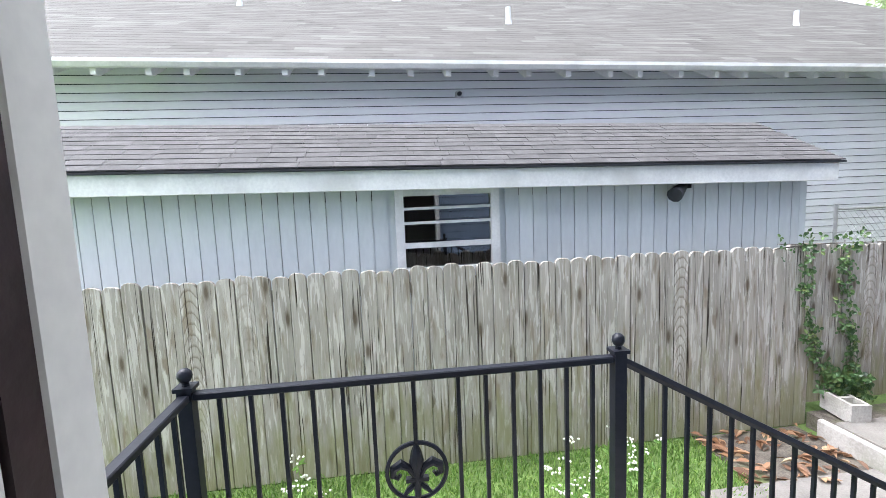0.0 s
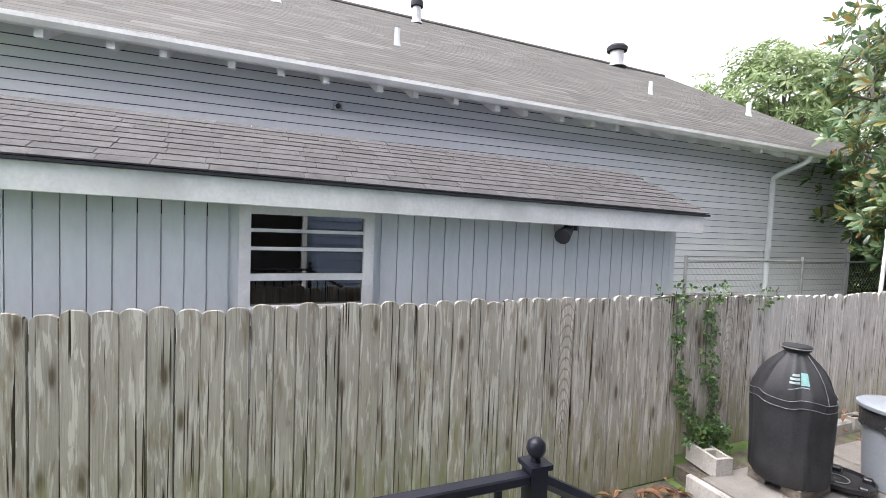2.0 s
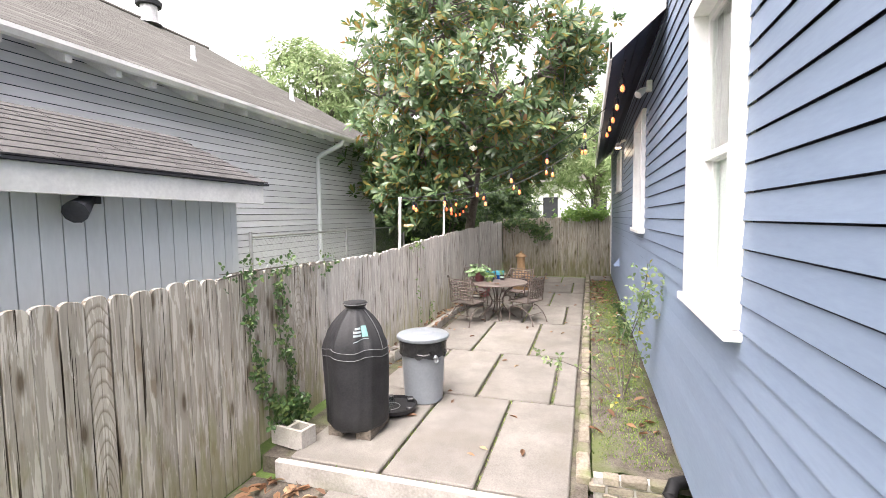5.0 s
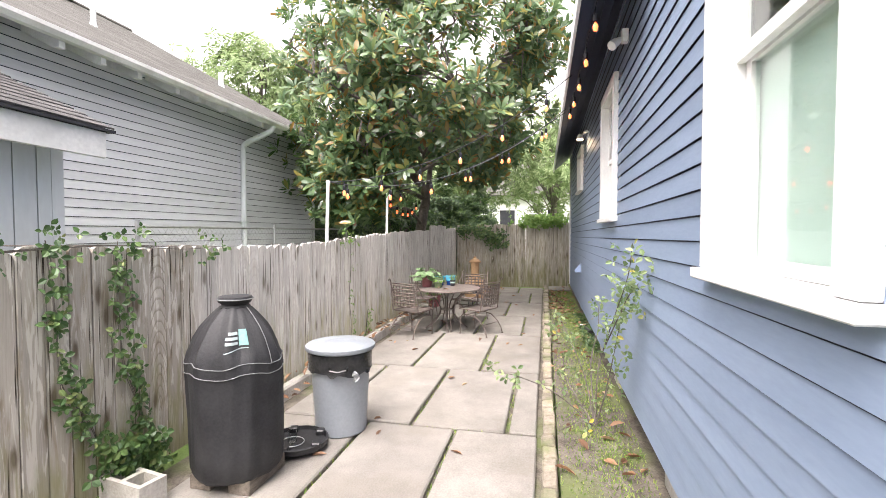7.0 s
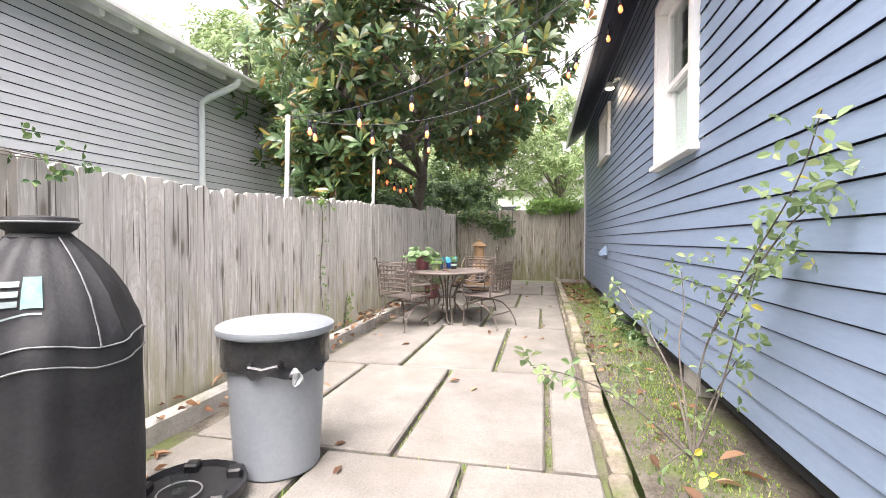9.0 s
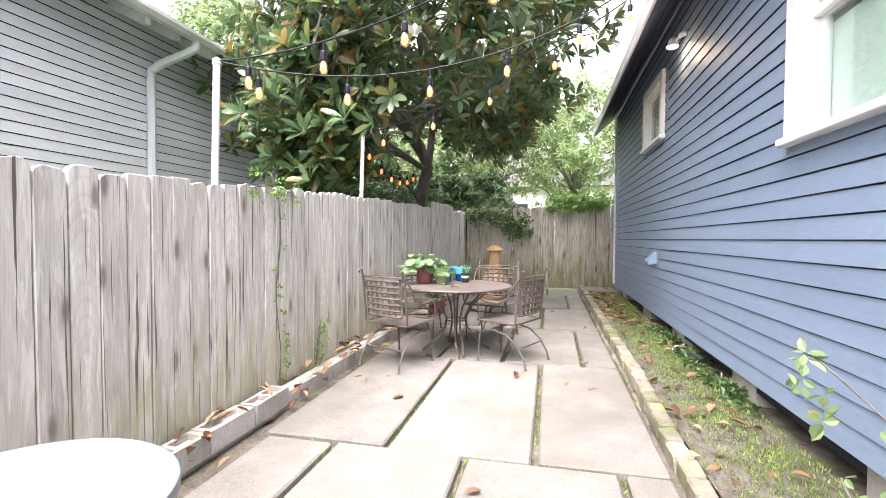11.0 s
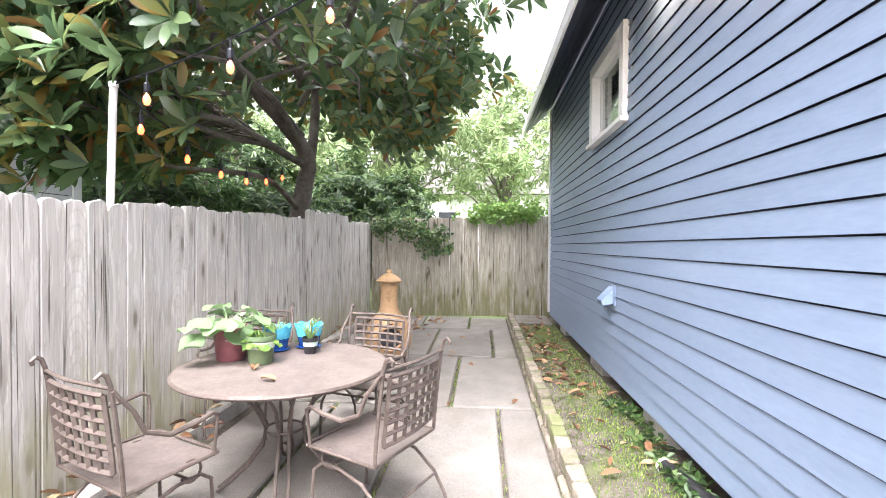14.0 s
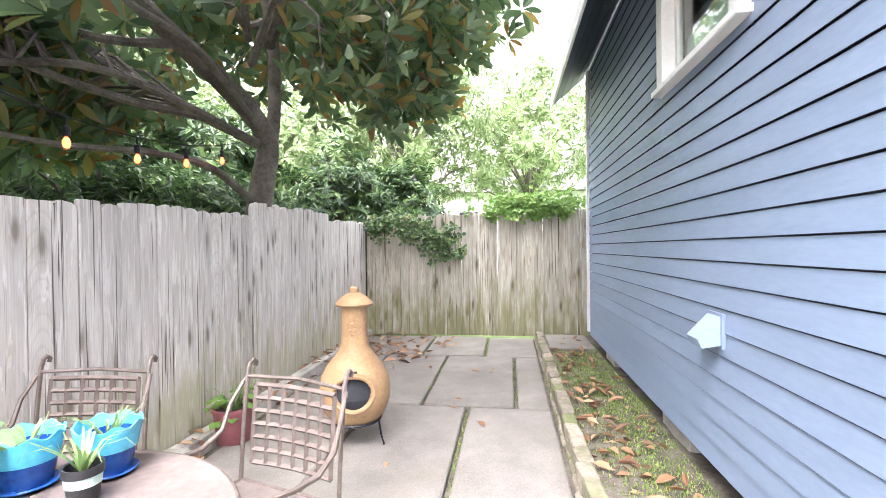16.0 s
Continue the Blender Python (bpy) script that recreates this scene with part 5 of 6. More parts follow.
for k in range(4):
    a = math.radians(20 + 90 * k)
    c, s = math.cos(a), math.sin(a)
    for w in (-1, 1):
        o = 0.035 * w
        part("leg", tube(bmesh.new(), [(c * r - s * o * f, s * r + c * o * f, z) for r, z, f in ((0.36, 0.7, 2.6), (0.30, 0.62, 2), (0.17, 0.5, 1.2), (0.105, 0.36, 0.8), (0.12, 0.26, 0.8), (0.2, 0.15, 1), (0.3, 0.06, 1), (0.37, 0.008, 0.6))], 0.011, 7), BRONZE, table, smooth=True)
part("ring", tube(bmesh.new(), [(0.11 * math.cos(a), 0.11 * math.sin(a), 0.34) for a in (2 * math.pi * i / 24 for i in range(25))], 0.008, 6, False), BRONZE, table)


def patio_chair(at, turn, label):
    ch = thing("patio_chair", (*at, 0), turn, label=label, category="chair", group="chairs round the patio table")
    H = 0.265
    bm = box(bmesh.new(), -0.19, 0.235, -H + 0.012, H - 0.012, 0.417, 0.42)
    part("seat", bm, MESHSEAT, ch, "brown perforated metal seat")
    part("seat_frame", tube(bmesh.new(), [(-0.2, -H, 0.418), (0.23, -H, 0.43), (0.245, -H + 0.02, 0.428), (0.245, H - 0.02, 0.428), (0.23, H, 0.43), (-0.2, H, 0.418), (-0.2, -H, 0.418)], 0.009, 6), BRONZE, ch)
    back = lambda z: -0.2 - 0.035 * (z - 0.42) / 0.5 - 0.02 * ((z - 0.42) / 0.5) ** 2
    for sgn in (-1, 1):
        pts = [(back(z), sgn * H, z) for z in (0.42, 0.55, 0.7, 0.82, 0.88)] + [(back(0.9) - 0.012, sgn * H, 0.925), (back(0.9) - 0.032, sgn * H, 0.937), (back(0.9) - 0.05, sgn * H, 0.922), (back(0.9) - 0.042, sgn * H, 0.905)]
        part("back_post", tube(bmesh.new(), pts, 0.01, 7), BRONZE, ch, smooth=True)
        arm = [(back(0.86), sgn * (H + 0.01), 0.86), (back(0.86) + 0.07, sgn * (H + 0.03), 0.76), (-0.13, sgn * (H + 0.03), 0.66), (-0.03, sgn * (H + 0.035), 0.615), (0.1, sgn * (H + 0.03), 0.625), (0.18, sgn * (H + 0.025), 0.64), (0.215, sgn * (H + 0.02), 0.62), (0.215, sgn * (H + 0.01), 0.56), (0.205, sgn * H, 0.42)]
        part("armrest", tube(bmesh.new(), arm, [0.009, 0.01, 0.0115, 0.012, 0.012, 0.011, 0.009, 0.008, 0.008], 7), BRONZE, ch, smooth=True)
        part("runner", tube(bmesh.new(), [(0.24, sgn * 0.22, 0.008), (0.235, sgn * 0.22, 0.16), (0.225, sgn * 0.22, 0.29), (0.17, sgn * 0.22, 0.335), (0.05, sgn * 0.225, 0.335), (-0.1, sgn * 0.235, 0.3), (-0.22, sgn * 0.24, 0.2), (-0.285, sgn * 0.245, 0.09), (-0.305, sgn * 0.25, 0.008)], 0.0095, 7), BRONZE, ch, smooth=True)
        part("spring_loop", tube(bmesh.new(), arc((0.12, sgn * 0.22, 0.37), 0.05, 200, 520, 18), 0.0075, 6), BRONZE, ch, smooth=True)
        for px, py in ((0.24, 0.22), (-0.305, 0.25)):
            part("foot", lathe(bmesh.new(), [(0.017, 0), (0.018, 0.008), (0.012, 0.016)], 10, (px, sgn * py, 0)), BRONZE, ch)
    part("stretcher", tube(bmesh.new(), [(-0.228, -0.24, 0.19), (-0.228, 0.24, 0.19)], 0.008, 6), BRONZE, ch)
    part("stretcher", tube(bmesh.new(), [(0.12, -0.22, 0.327), (0.12, 0.22, 0.327)], 0.008, 6), BRONZE, ch)
    part("top_bar", tube(bmesh.new(), [(back(0.87), -H, 0.87), (back(0.87) - 0.035, 0, 0.875), (back(0.87), H, 0.87)], 0.009, 6), BRONZE, ch)
    bow = lambda y: -0.03 * (1 - (y / H) ** 2)
    for i in range(7):
        z = 0.5 + 0.335 * i / 6
        part("slat", tube(bmesh.new(), [(back(z) + bow(y), y, z) for y in (-0.215, -0.11, 0, 0.11, 0.215)], [0.012] * 5, 4), BRONZE, ch)
    for i in range(7):
        y = -0.215 + 0.43 * i / 6
        part("slat", tube(bmesh.new(), [(back(z) + bow(y) + 0.003, y, z) for z in (0.5, 0.61, 0.72, 0.835)], [0.012] * 4, 4), BRONZE, ch)
    return ch


first = patio_chair((9.323, 3.517), -23, "brown metal patio chair with lattice back beside the fence")
for at, turn, lab in (((9.69, 2.46), 65, "brown metal patio chair with lattice back facing the table"), ((10.72, 2.79), 164.5, "brown metal patio chair turned towards the chiminea side"), ((10.77, 3.73), 186, "brown metal patio chair tucked between table and fence")):
    tagged(copy_thing(first, pose(*at, 0, 0, 0, turn)), lab)

# ---- pots on the table ----
RED = surf("maroon_plastic", (0.19, 0.06, 0.07), (0.25, 0.09, 0.1), 6, 0.5, 0.1)
OLIVE = surf("green_plastic", (0.09, 0.14, 0.07), (0.14, 0.19, 0.1), 6, 0.5, 0.1)
COBALT = surf("blue_glaze", (0.006, 0.03, 0.16), (0.02, 0.1, 0.36), 3, 0.15, 0.08)
TURQ = surf("turquoise_glaze", (0.05, 0.3, 0.45), (0.12, 0.5, 0.65), 4, 0.15, 0.08)
PEAT = surf("potting_soil", (0.02, 0.015, 0.012), (0.06, 0.045, 0.035), 20, 0.95, 0.8)
PALE_LEAF = leafy("pale_big_leaf", [(0.0, (0.15, 0.245, 0.12)), (0.5, (0.22, 0.33, 0.165)), (1.0, (0.3, 0.41, 0.23))], 0.6, 0.4)
LIME_LEAF = leafy("lime_leaf", [(0.0, (0.1, 0.21, 0.04)), (1.0, (0.22, 0.36, 0.08))], 0.5, 0.4)
GRASSY = leafy("grassy_leaf", [(0.0, (0.1, 0.2, 0.06)), (1.0, (0.34, 0.42, 0.18))], 0.5, 0.35)


def pot(at, r, h, mat, label, taper=0.8, lip=True):
    p = thing("plant_pot", at, label=label, category="plant pot")
    prof = [(r * taper * 0.95, 0), (r * taper, 0.006), (r, h)] + ([(r * 1.06, h), (r * 1.06, h - 0.02), (r * 1.05, h + 0.006)] if lip else []) + [(r * 0.93, h + 0.004), (r * 0.9, h - 0.03)]
    part("body", lathe(bmesh.new(), prof, 30, cap=False), mat, p, smooth=True)
    part("soil", lathe(bmesh.new(), [(r * 0.91, h - 0.03), (0.01, h - 0.02)], 20), PEAT, p)
    return p


def big_leaves(parent, n, spread, h, size, mat, seed):
    """Broad lobed leaves on stalks."""
    R = random.Random(seed)
    for i in range(n):
        a = 6.283 * i / n + R.uniform(-0.3, 0.3)
        d = spread * R.uniform(0.35, 1)
        z = h * R.uniform(0.65, 1.1) * (1.15 - 0.5 * d / spread)
        base = Vector((d * math.cos(a), d * math.sin(a), z))
        bm = bmesh.new()
        s = size * R.uniform(0.75, 1.2)
        rot = Matrix.Translation(base) @ Matrix.Rotation(a, 4, "Z") @ Matrix.Rotation(R.uniform(0.1, 0.6), 4, "Y")
        c = bm.verts.new(rot @ Vector((0, 0, 0)))
        ring = []
        for k in range(14):
            t = 6.283 * k / 14
            rr = s * (0.5 + 0.13 * math.cos(t) + 0.07 * math.cos(5 * t))
            ring.append(bm.verts.new(rot @ Vector((rr * math.cos(t) + s * 0.3, rr * math.sin(t), 0.12 * s * math.sin(3 * t) - 0.2 * rr * rr / s))))
        for k in range(14):
            bm.faces.new((c, ring[k], ring[(k + 1) % 14]))
        part("leaf", bm, mat, parent, smooth=True)
        part("stalk", tube(bmesh.new(), [(0.02 * math.cos(a), 0.02 * math.sin(a), 0.16), (d * 0.5 * math.cos(a), d * 0.5 * math.sin(a), z * 0.8), tuple(base)], 0.004, 5), mat, parent)


def blades(parent, n, h0, length, mat, seed, r=0.03):
    R = random.Random(seed)
    for i in range(n):
        a = R.uniform(0, 6.283)
        d = R.uniform(0.3, 1) * length * 0.7
        bm = bmesh.new()
        L, Rr = [], []
        for k in range(6):
            t = k / 5
            p = Vector((math.cos(a) * (r * 0.5 + d * t), math.sin(a) * (r * 0.5 + d * t), h0 + length * (t - 0.62 * t * t * R.uniform(0.8, 1.3))))
            w = 0.007 * (1 - t * 0.85)
            L.append(bm.verts.new(p + Vector((-math.sin(a) * w, math.cos(a) * w, 0))))
            Rr.append(bm.verts.new(p - Vector((-math.sin(a) * w, math.cos(a) * w, 0))))
        for k in range(5):
            bm.faces.new((L[k], L[k + 1], Rr[k + 1], Rr[k]))
        part("blade", bm, mat, parent)


p = pot((10.04, 3.46, 0.724), 0.105, 0.2, RED, "maroon plastic pot with a broad-leaved plant on the table")
big_leaves(p, 22, 0.2, 0.34, 0.15, PALE_LEAF, 1)
for i, z in enumerate((0.135, 0.155)):
    part("label_bar", tube(bmesh.new(), [(0.101 * math.cos(a), 0.101 * math.sin(a), z) for a in (math.radians(190 + 12 * k) for k in range(5))], 0.005, 4), surf("faded_print", (0.4, 0.25, 0.26), (0.5, 0.33, 0.34), 9), p)
p = pot((9.975, 3.235, 0.724), 0.085, 0.165, OLIVE, "olive green plastic pot with leafy lime plant")
big_leaves(p, 20, 0.08, 0.23, 0.06, LIME_LEAF, 2)
part("label_band", lathe(bmesh.new(), [(0.0806, 0.095), (0.0852, 0.135)], 30, cap=False), surf("pale_label", (0.5, 0.55, 0.5), (0.62, 0.66, 0.6), 9), p)


def glazed(at, seed):
    p = pot(at, 0.088, 0.125, COBALT, "cobalt and turquoise glazed ceramic pot with wavy rim", 0.72, False)
    bm = lathe(bmesh.new(), [(0.083, 0.085), (0.09, 0.125), (0.098, 0.165), (0.092, 0.165), (0.082, 0.12)], 40, cap=False)
    for v in bm.verts:
        if v.co.z > 0.14:
            v.co.z += 0.008 * math.sin(8 * math.atan2(v.co.y, v.co.x))
    part("glazed_rim", bm, TURQ, p, "turquoise glazed wavy rim", smooth=True)
    part("saucer", lathe(bmesh.new(), [(0.07, 0.0), (0.085, 0.012), (0.08, 0.016), (0.03, 0.008)], 30), COBALT, p, smooth=True)
    blades(p, 12, 0.12, 0.17, GRASSY, seed)
    return p


glazed((10.3, 3.28, 0.724), 4)
glazed((10.41, 3.1, 0.724), 5)
p = pot((10.25, 3.03, 0.724), 0.05, 0.1, DOLLY, "small black nursery pot with strappy leaves")
blades(p, 16, 0.09, 0.22, GRASSY, 6, 0.02)
part("plant_label", lathe(bmesh.new(), [(0.0455, 0.05), (0.049, 0.08)], 24, cap=False), surf("mint_label", (0.4, 0.55, 0.48), (0.5, 0.65, 0.58), 9), p)
p = pot((12.3, 3.86, 0.0), 0.15, 0.26, RED, "maroon nursery pot with weeds standing by the fence")
blades(p, 18, 0.24, 0.36, GRASSY, 8, 0.08)
big_leaves(p, 16, 0.17, 0.42, 0.09, LIME_LEAF, 9)
bk = thing("paver_block", (11.7, 3.95, 0.0), 12, label="pale rough paving block by the fence", category="block")
part("stone", box(bmesh.new(), -0.16, 0.16, -0.09, 0.09, 0, 0.13, 0.015), CONCRETE, bk)

# ---- chiminea ----
CLAY = surf("ochre_clay", (0.28, 0.17, 0.085), (0.4, 0.265, 0.145), 4, 0.65, 0.3, stain=(0.34, 0.2, 0.14), stain_scale=2.2, stain_amount=0.6)
chim = thing("chiminea", (12.37, 2.93, 0), label="ochre clay chiminea with lid on a black iron stand", category="chiminea")
CPROF = [(0.1, 0.14), (0.17, 0.18), (0.225, 0.25), (0.252, 0.33), (0.258, 0.41), (0.245, 0.5), (0.205, 0.58), (0.15, 0.645), (0.112, 0.7), (0.098, 0.76), (0.094, 0.85), (0.094, 0.95), (0.098, 1.02)]
bm = lathe(bmesh.new(), [q for a, b in zip(CPROF, CPROF[1:]) for q in (a, ((a[0] + b[0]) / 2, (a[1] + b[1]) / 2))] + [CPROF[-1]], 48, cap=False)
MD = math.radians(196)
mo = Vector((0.245 * math.cos(MD), 0.245 * math.sin(MD), 0.43))
gone = [f for f in bm.faces if (Vector(f.calc_center_median()) - mo).length < 0.134]
bmesh.ops.delete(bm, geom=gone, context="FACES")
part("body", bm, CLAY, chim, smooth=True)
part("soot_lining", lathe(bmesh.new(), [(0.05, 0.17), (0.2, 0.25), (0.235, 0.38), (0.2, 0.55), (0.08, 0.7)], 32, cap=False), DARK_PARTS_AND_SHADE, chim)
side = Vector((-math.sin(MD), math.cos(MD), 0))
part("mouth_lip", tube(bmesh.new(), [tuple(mo + side * 0.136 * math.cos(a) + Vector((0, 0, 0.126 * math.sin(a))) - Vector((math.cos(MD), math.sin(MD), 0)) * (0.05 * math.cos(a) ** 2 + 0.015 * abs(math.sin(a)) - 0.012)) for a in (6.2832 * i / 32 for i in range(33))], 0.02, 8, False), CLAY, chim, smooth=True)
part("lid", lathe(bmesh.new(), [(0.09, 1.015), (0.135, 1.02), (0.142, 1.032), (0.132, 1.045), (0.1, 1.075), (0.055, 1.105), (0.03, 1.115), (0.036, 1.13), (0.03, 1.15), (0.008, 1.158)], 32), CLAY, chim, "ochre clay lid with knob", smooth=True)
for k, (a, z) in enumerate(((3.3, 0.9), (3.5, 0.86), (3.15, 0.85), (3.35, 0.82), (3.55, 0.93))):
    part("relief", lathe(bmesh.new(), [(0.018, -0.004), (0.012, 0.004)], 8, (0.096 * math.cos(a), 0.096 * math.sin(a), z)), CLAY, chim)
part("stand_ring", hoop(0.185, 0.185, 0.009, 0), IRON, chim)
for k in range(3):
    a = 2.1 * k + 0.4
    part("stand_leg", tube(bmesh.new(), [(0.185 * math.cos(a), 0.185 * math.sin(a), 0.185), (0.2 * math.cos(a), 0.2 * math.sin(a), 0.08), (0.225 * math.cos(a), 0.225 * math.sin(a), 0.006)], 0.008, 6), IRON, chim)

# ---- light poles, string lights, eave lamps ----
for x, y, z in ((7.5, 4.2, 2.36), (9.95, 4.24, 2.42)):
    p = thing("light_pole", (x, y, -0.2), label="slim white pole behind the fence holding string lights", category="pole")
    part("pole", tube(bmesh.new(), [(0, 0, 0), (0.02, -0.06, z + 0.2)], 0.022, 10), OLDWHITE, p, smooth=True)
    part("cap", lathe(bmesh.new(), [(0.027, 0), (0.027, 0.03), (0.01, 0.04)], 12, (0.02, -0.06, z + 0.18)), WHITE, p)
BULB = glow("warm_filament", (1.0, 0.17, 0.05), 1.0)
BULBRED = glow("amber_filament", (1.0, 0.1, 0.03), 1.0)
BULBGLASS = glass("bulb_glass", (0.97, 0.94, 0.9), 0.12)


def string_light(a, b, sag, n, label, bulb):
    """A sagging cable with hanging clear bulbs, each with a glowing filament."""
    s = thing("string_light", label=label, category="string light", group="strings of bulbs")
    a, b = Vector(a), Vector(b)
    f = lambda t: a.lerp(b, t) - Vector((0, 0, sag * 4 * t * (1 - t)))
    part("cable", tube(bmesh.new(), [f(i / 24) for i in range(25)], 0.0055, 5), IRON, s)
    for i in range(n):
        p = f((i + 0.45) / n)
        k = part("socket", lathe(bmesh.new(), [(0.006, 0), (0.006, -0.05), (0.016, -0.055), (0.02, -0.065), (0.02, -0.11), (0.016, -0.115)], 10, p), IRON, s)
        part("filament", lathe(bmesh.new(), [(0.006, -0.118), (0.018, -0.138), (0.021, -0.163), (0.012, -0.184)], 8, p), bulb, k, smooth=True)
        shell = part("bulb", lathe(bmesh.new(), [(0.014, -0.113), (0.024, -0.135), (0.029, -0.16), (0.024, -0.183), (0.011, -0.197), (0.002, -0.2)], 12, p), BULBGLASS, k, smooth=True)
        shell.visible_shadow = False


string_light((7.52, 4.14, 2.36), (7.5, 1.1, 3.5), 0.3, 6, "black cable with warm bulbs from pole to eave", BULB)
string_light((7.52, 4.14, 2.36), (8.9, 1.1, 3.48), 0.42, 6, "black cable with warm bulbs crossing the yard", BULB)
string_light((9.97, 4.18, 2.42), (9.1, 1.1, 3.48), 0.2, 5, "black cable with warm bulbs from the second pole", BULB)
string_light((9.97, 4.18, 2.42), (13.6, 4.6, 2.55), 0.25, 6, "cable with amber bulbs running into the magnolia", BULBRED)
string_light((5.5, 1.0, 3.5), (9.1, 1.06, 3.5), 0.06, 5, "cable with warm bulbs along the eave", BULB)
LAMP = glow("flood_bulb", (1.0, 0.75, 0.45), 6.0)
lamp = thing("flood_lamp", (10.55, 0.68, 3.42), label="lit flood lamp under the blue house's eave", category="lamp")
part("base", lathe(bmesh.new(), [(0.05, 0), (0.05, 0.02), (0.02, 0.03)], 14, (0, 0.0, 0.05)), WHITE, lamp)
part("arm", tube(bmesh.new(), [(0, 0.0, 0.05), (0, 0.06, 0.02), (0, 0.1, -0.02)], 0.014, 8), WHITE, lamp)
part("reflector", lathe(bmesh.new(), [(0.03, 0.04), (0.05, 0.0), (0.062, -0.05)], 18, (0, 0.11, -0.02), cap=False), WHITE, lamp)
part("bulb", lathe(bmesh.new(), [(0.02, 0.0), (0.055, -0.045), (0.045, -0.065), (0.01, -0.075)], 16, (0, 0.11, -0.02)), LAMP, lamp, smooth=True)
spot = new("flood_light_source", bpy.data.lights.new("flood_light_source", "POINT"))
spot.data.energy, spot.data.color, spot.data.shadow_soft_size = 1.0, (1.0, 0.78, 0.52), 0.06
spot.location = (10.55, 0.82, 3.26)
box_l = thing("eave_sensor", (6.45, 0.72, 3.42), label="small white sensor lamp under the eave", category="lamp")
part("base", box(bmesh.new(), -0.04, 0.04, -0.06, 0.0, 0.0, 0.12, 0.008), WHITE, box_l)
part("head", tube(bmesh.new(), [(0, 0, 0.04), (-0.03, 0.05, 0.0), (-0.06, 0.09, -0.04)], [0.02, 0.04, 0.045], 12), WHITE, box_l, smooth=True)

# ---- wall hood, drain pipe, small wall things ----
hood = thing("vent_hood", (11.82, WALL_Y + 0.01, 0.9), label="small pale blue vent hood on the wall", category="vent")
PB = surf("pale_blue_paint", (0.24, 0.33, 0.48), (0.3, 0.39, 0.55), 5, 0.5)
bm = bmesh.new()
v = [bm.verts.new((x, y, z)) for x in (-0.08, 0.08) for y, z in ((0, 0), (0.1, -0.02), (0.12, 0.03), (0.0, 0.16))]
for q in ((0, 1, 2, 3), (7, 6, 5, 4), (1, 5, 6, 2), (2, 6, 7, 3), (0, 3, 7, 4)):
    bm.faces.new([v[i] for i in q])
part("hood", bm, PB, hood)
part("flange", box(bmesh.new(), -0.1, 0.1, -0.012, 0.006, -0.02, 0.17), BLUE, hood)
dp = thing("drain_pipe", label="black corrugated drain pipe under the siding", category="pipe")
bm = bmesh.new()
tube(bm, [(9.8 + 0.02 * i, 0.64 + 0.004 * i, 0.055) for i in range(26)], [0.046 if i % 2 else 0.05 for i in range(26)], 12)
part("pipe", bm, DOLLY, dp, smooth=True)
part("collar", tube(bmesh.new(), [(10.29, 0.738, 0.055), (10.31, 0.742, 0.055)], 0.053, 16), OLDWHITE, dp)
bp = thing("bent_pipe", label="dark bent pipe at the corner of the bed", category="pipe")
part("pipe", tube(bmesh.new(), [(4.25, 0.6, -0.1), (4.25, 0.72, -0.02), (4.28, 0.74, 0.06), (4.36, 0.7, 0.1), (4.42, 0.6, 0.1)], 0.05, 10), DOLLY, bp, smooth=True)

# ---- far house beyond the back fence ----
fh = thing("far_house", label="pale house with grey roof beyond the back fence", category="house")
sub("wall", 34, 42, -4.0, 6.5, -0.2, 4.3, OLDWHITE, fh)
bm = bmesh.new()
v = [bm.verts.new(p) for p in ((33.4, -4.6, 4.2), (33.4, 7.1, 4.2), (38, 5.6, 7.2), (38, -3.0, 7.2), (42.6, -4.6, 4.2), (42.6, 7.1, 4.2))]
for q in ((0, 1, 2, 3), (3, 2, 5, 4), (0, 3, 4), (1, 5, 2), (0, 4, 5, 1)):
    bm.faces.new([v[i] for i in q])
part("roof", bm, ROOFGREY, fh)
for y in (0.2, 3.4):
    w = sub("window", 33.96, 34.0, y, y + 1.0, 1.6, 3.2, DARK_PARTS_AND_SHADE, fh)
    sub("frame", 33.92, 33.955, y - 0.1, y + 1.1, 1.5, 1.6, WHITE, w)

# ---- vines, weeds, rose, grass, dead leaves ----
VINE = leafy("vine_leaf", [(0.0, (0.03, 0.075, 0.022)), (0.5, (0.07, 0.14, 0.04)), (0.85, (0.13, 0.21, 0.065)), (1.0, (0.22, 0.25, 0.09))], 0.4, 0.25)


def vine(label, pts, seed, dense, wid, size=0.055, axis=(0, -1, 0.4), mat=None):
    """Leaves on stems that climb a fence along the points."""
    t = thing("vine", label=label, category="vine")
    R = random.Random(seed)
    P = [Vector(p) for p in pts]
    bm, sp = bmesh.new(), []
    for s in range(3):
        limb(bm, [p + Vector((R.uniform(-wid, wid) * 0.5, 0, R.uniform(-0.03, 0.03))) for p in P], 0.004, 0.002, 4)
    for i in range(dense):
        k = R.random() * (len(P) - 1)
        q = P[int(k)].lerp(P[min(int(k) + 1, len(P) - 1)], k - int(k))
        lat = Vector((R.gauss(0, wid), -abs(R.gauss(0, 0.03)) - 0.01, R.gauss(0, 0.06))) if axis[1] else Vector((-abs(R.gauss(0, 0.05)) - 0.01, R.gauss(0, wid), R.gauss(0, 0.1)))
        sp.append((q + lat, Vector(axis) + Vector((R.uniform(-0.6, 0.6), R.uniform(-0.2, 0.2), R.uniform(-0.5, 0.3)))))
    part("stem", bm, BARK, t)
    tagged(part("leaves", leaf_mesh("leaves", sp, size, mat or VINE, seed, 3, 1.3, 0.2, 0.5, 0.75), None, t), kind="stuff")


F = FY - 0.015
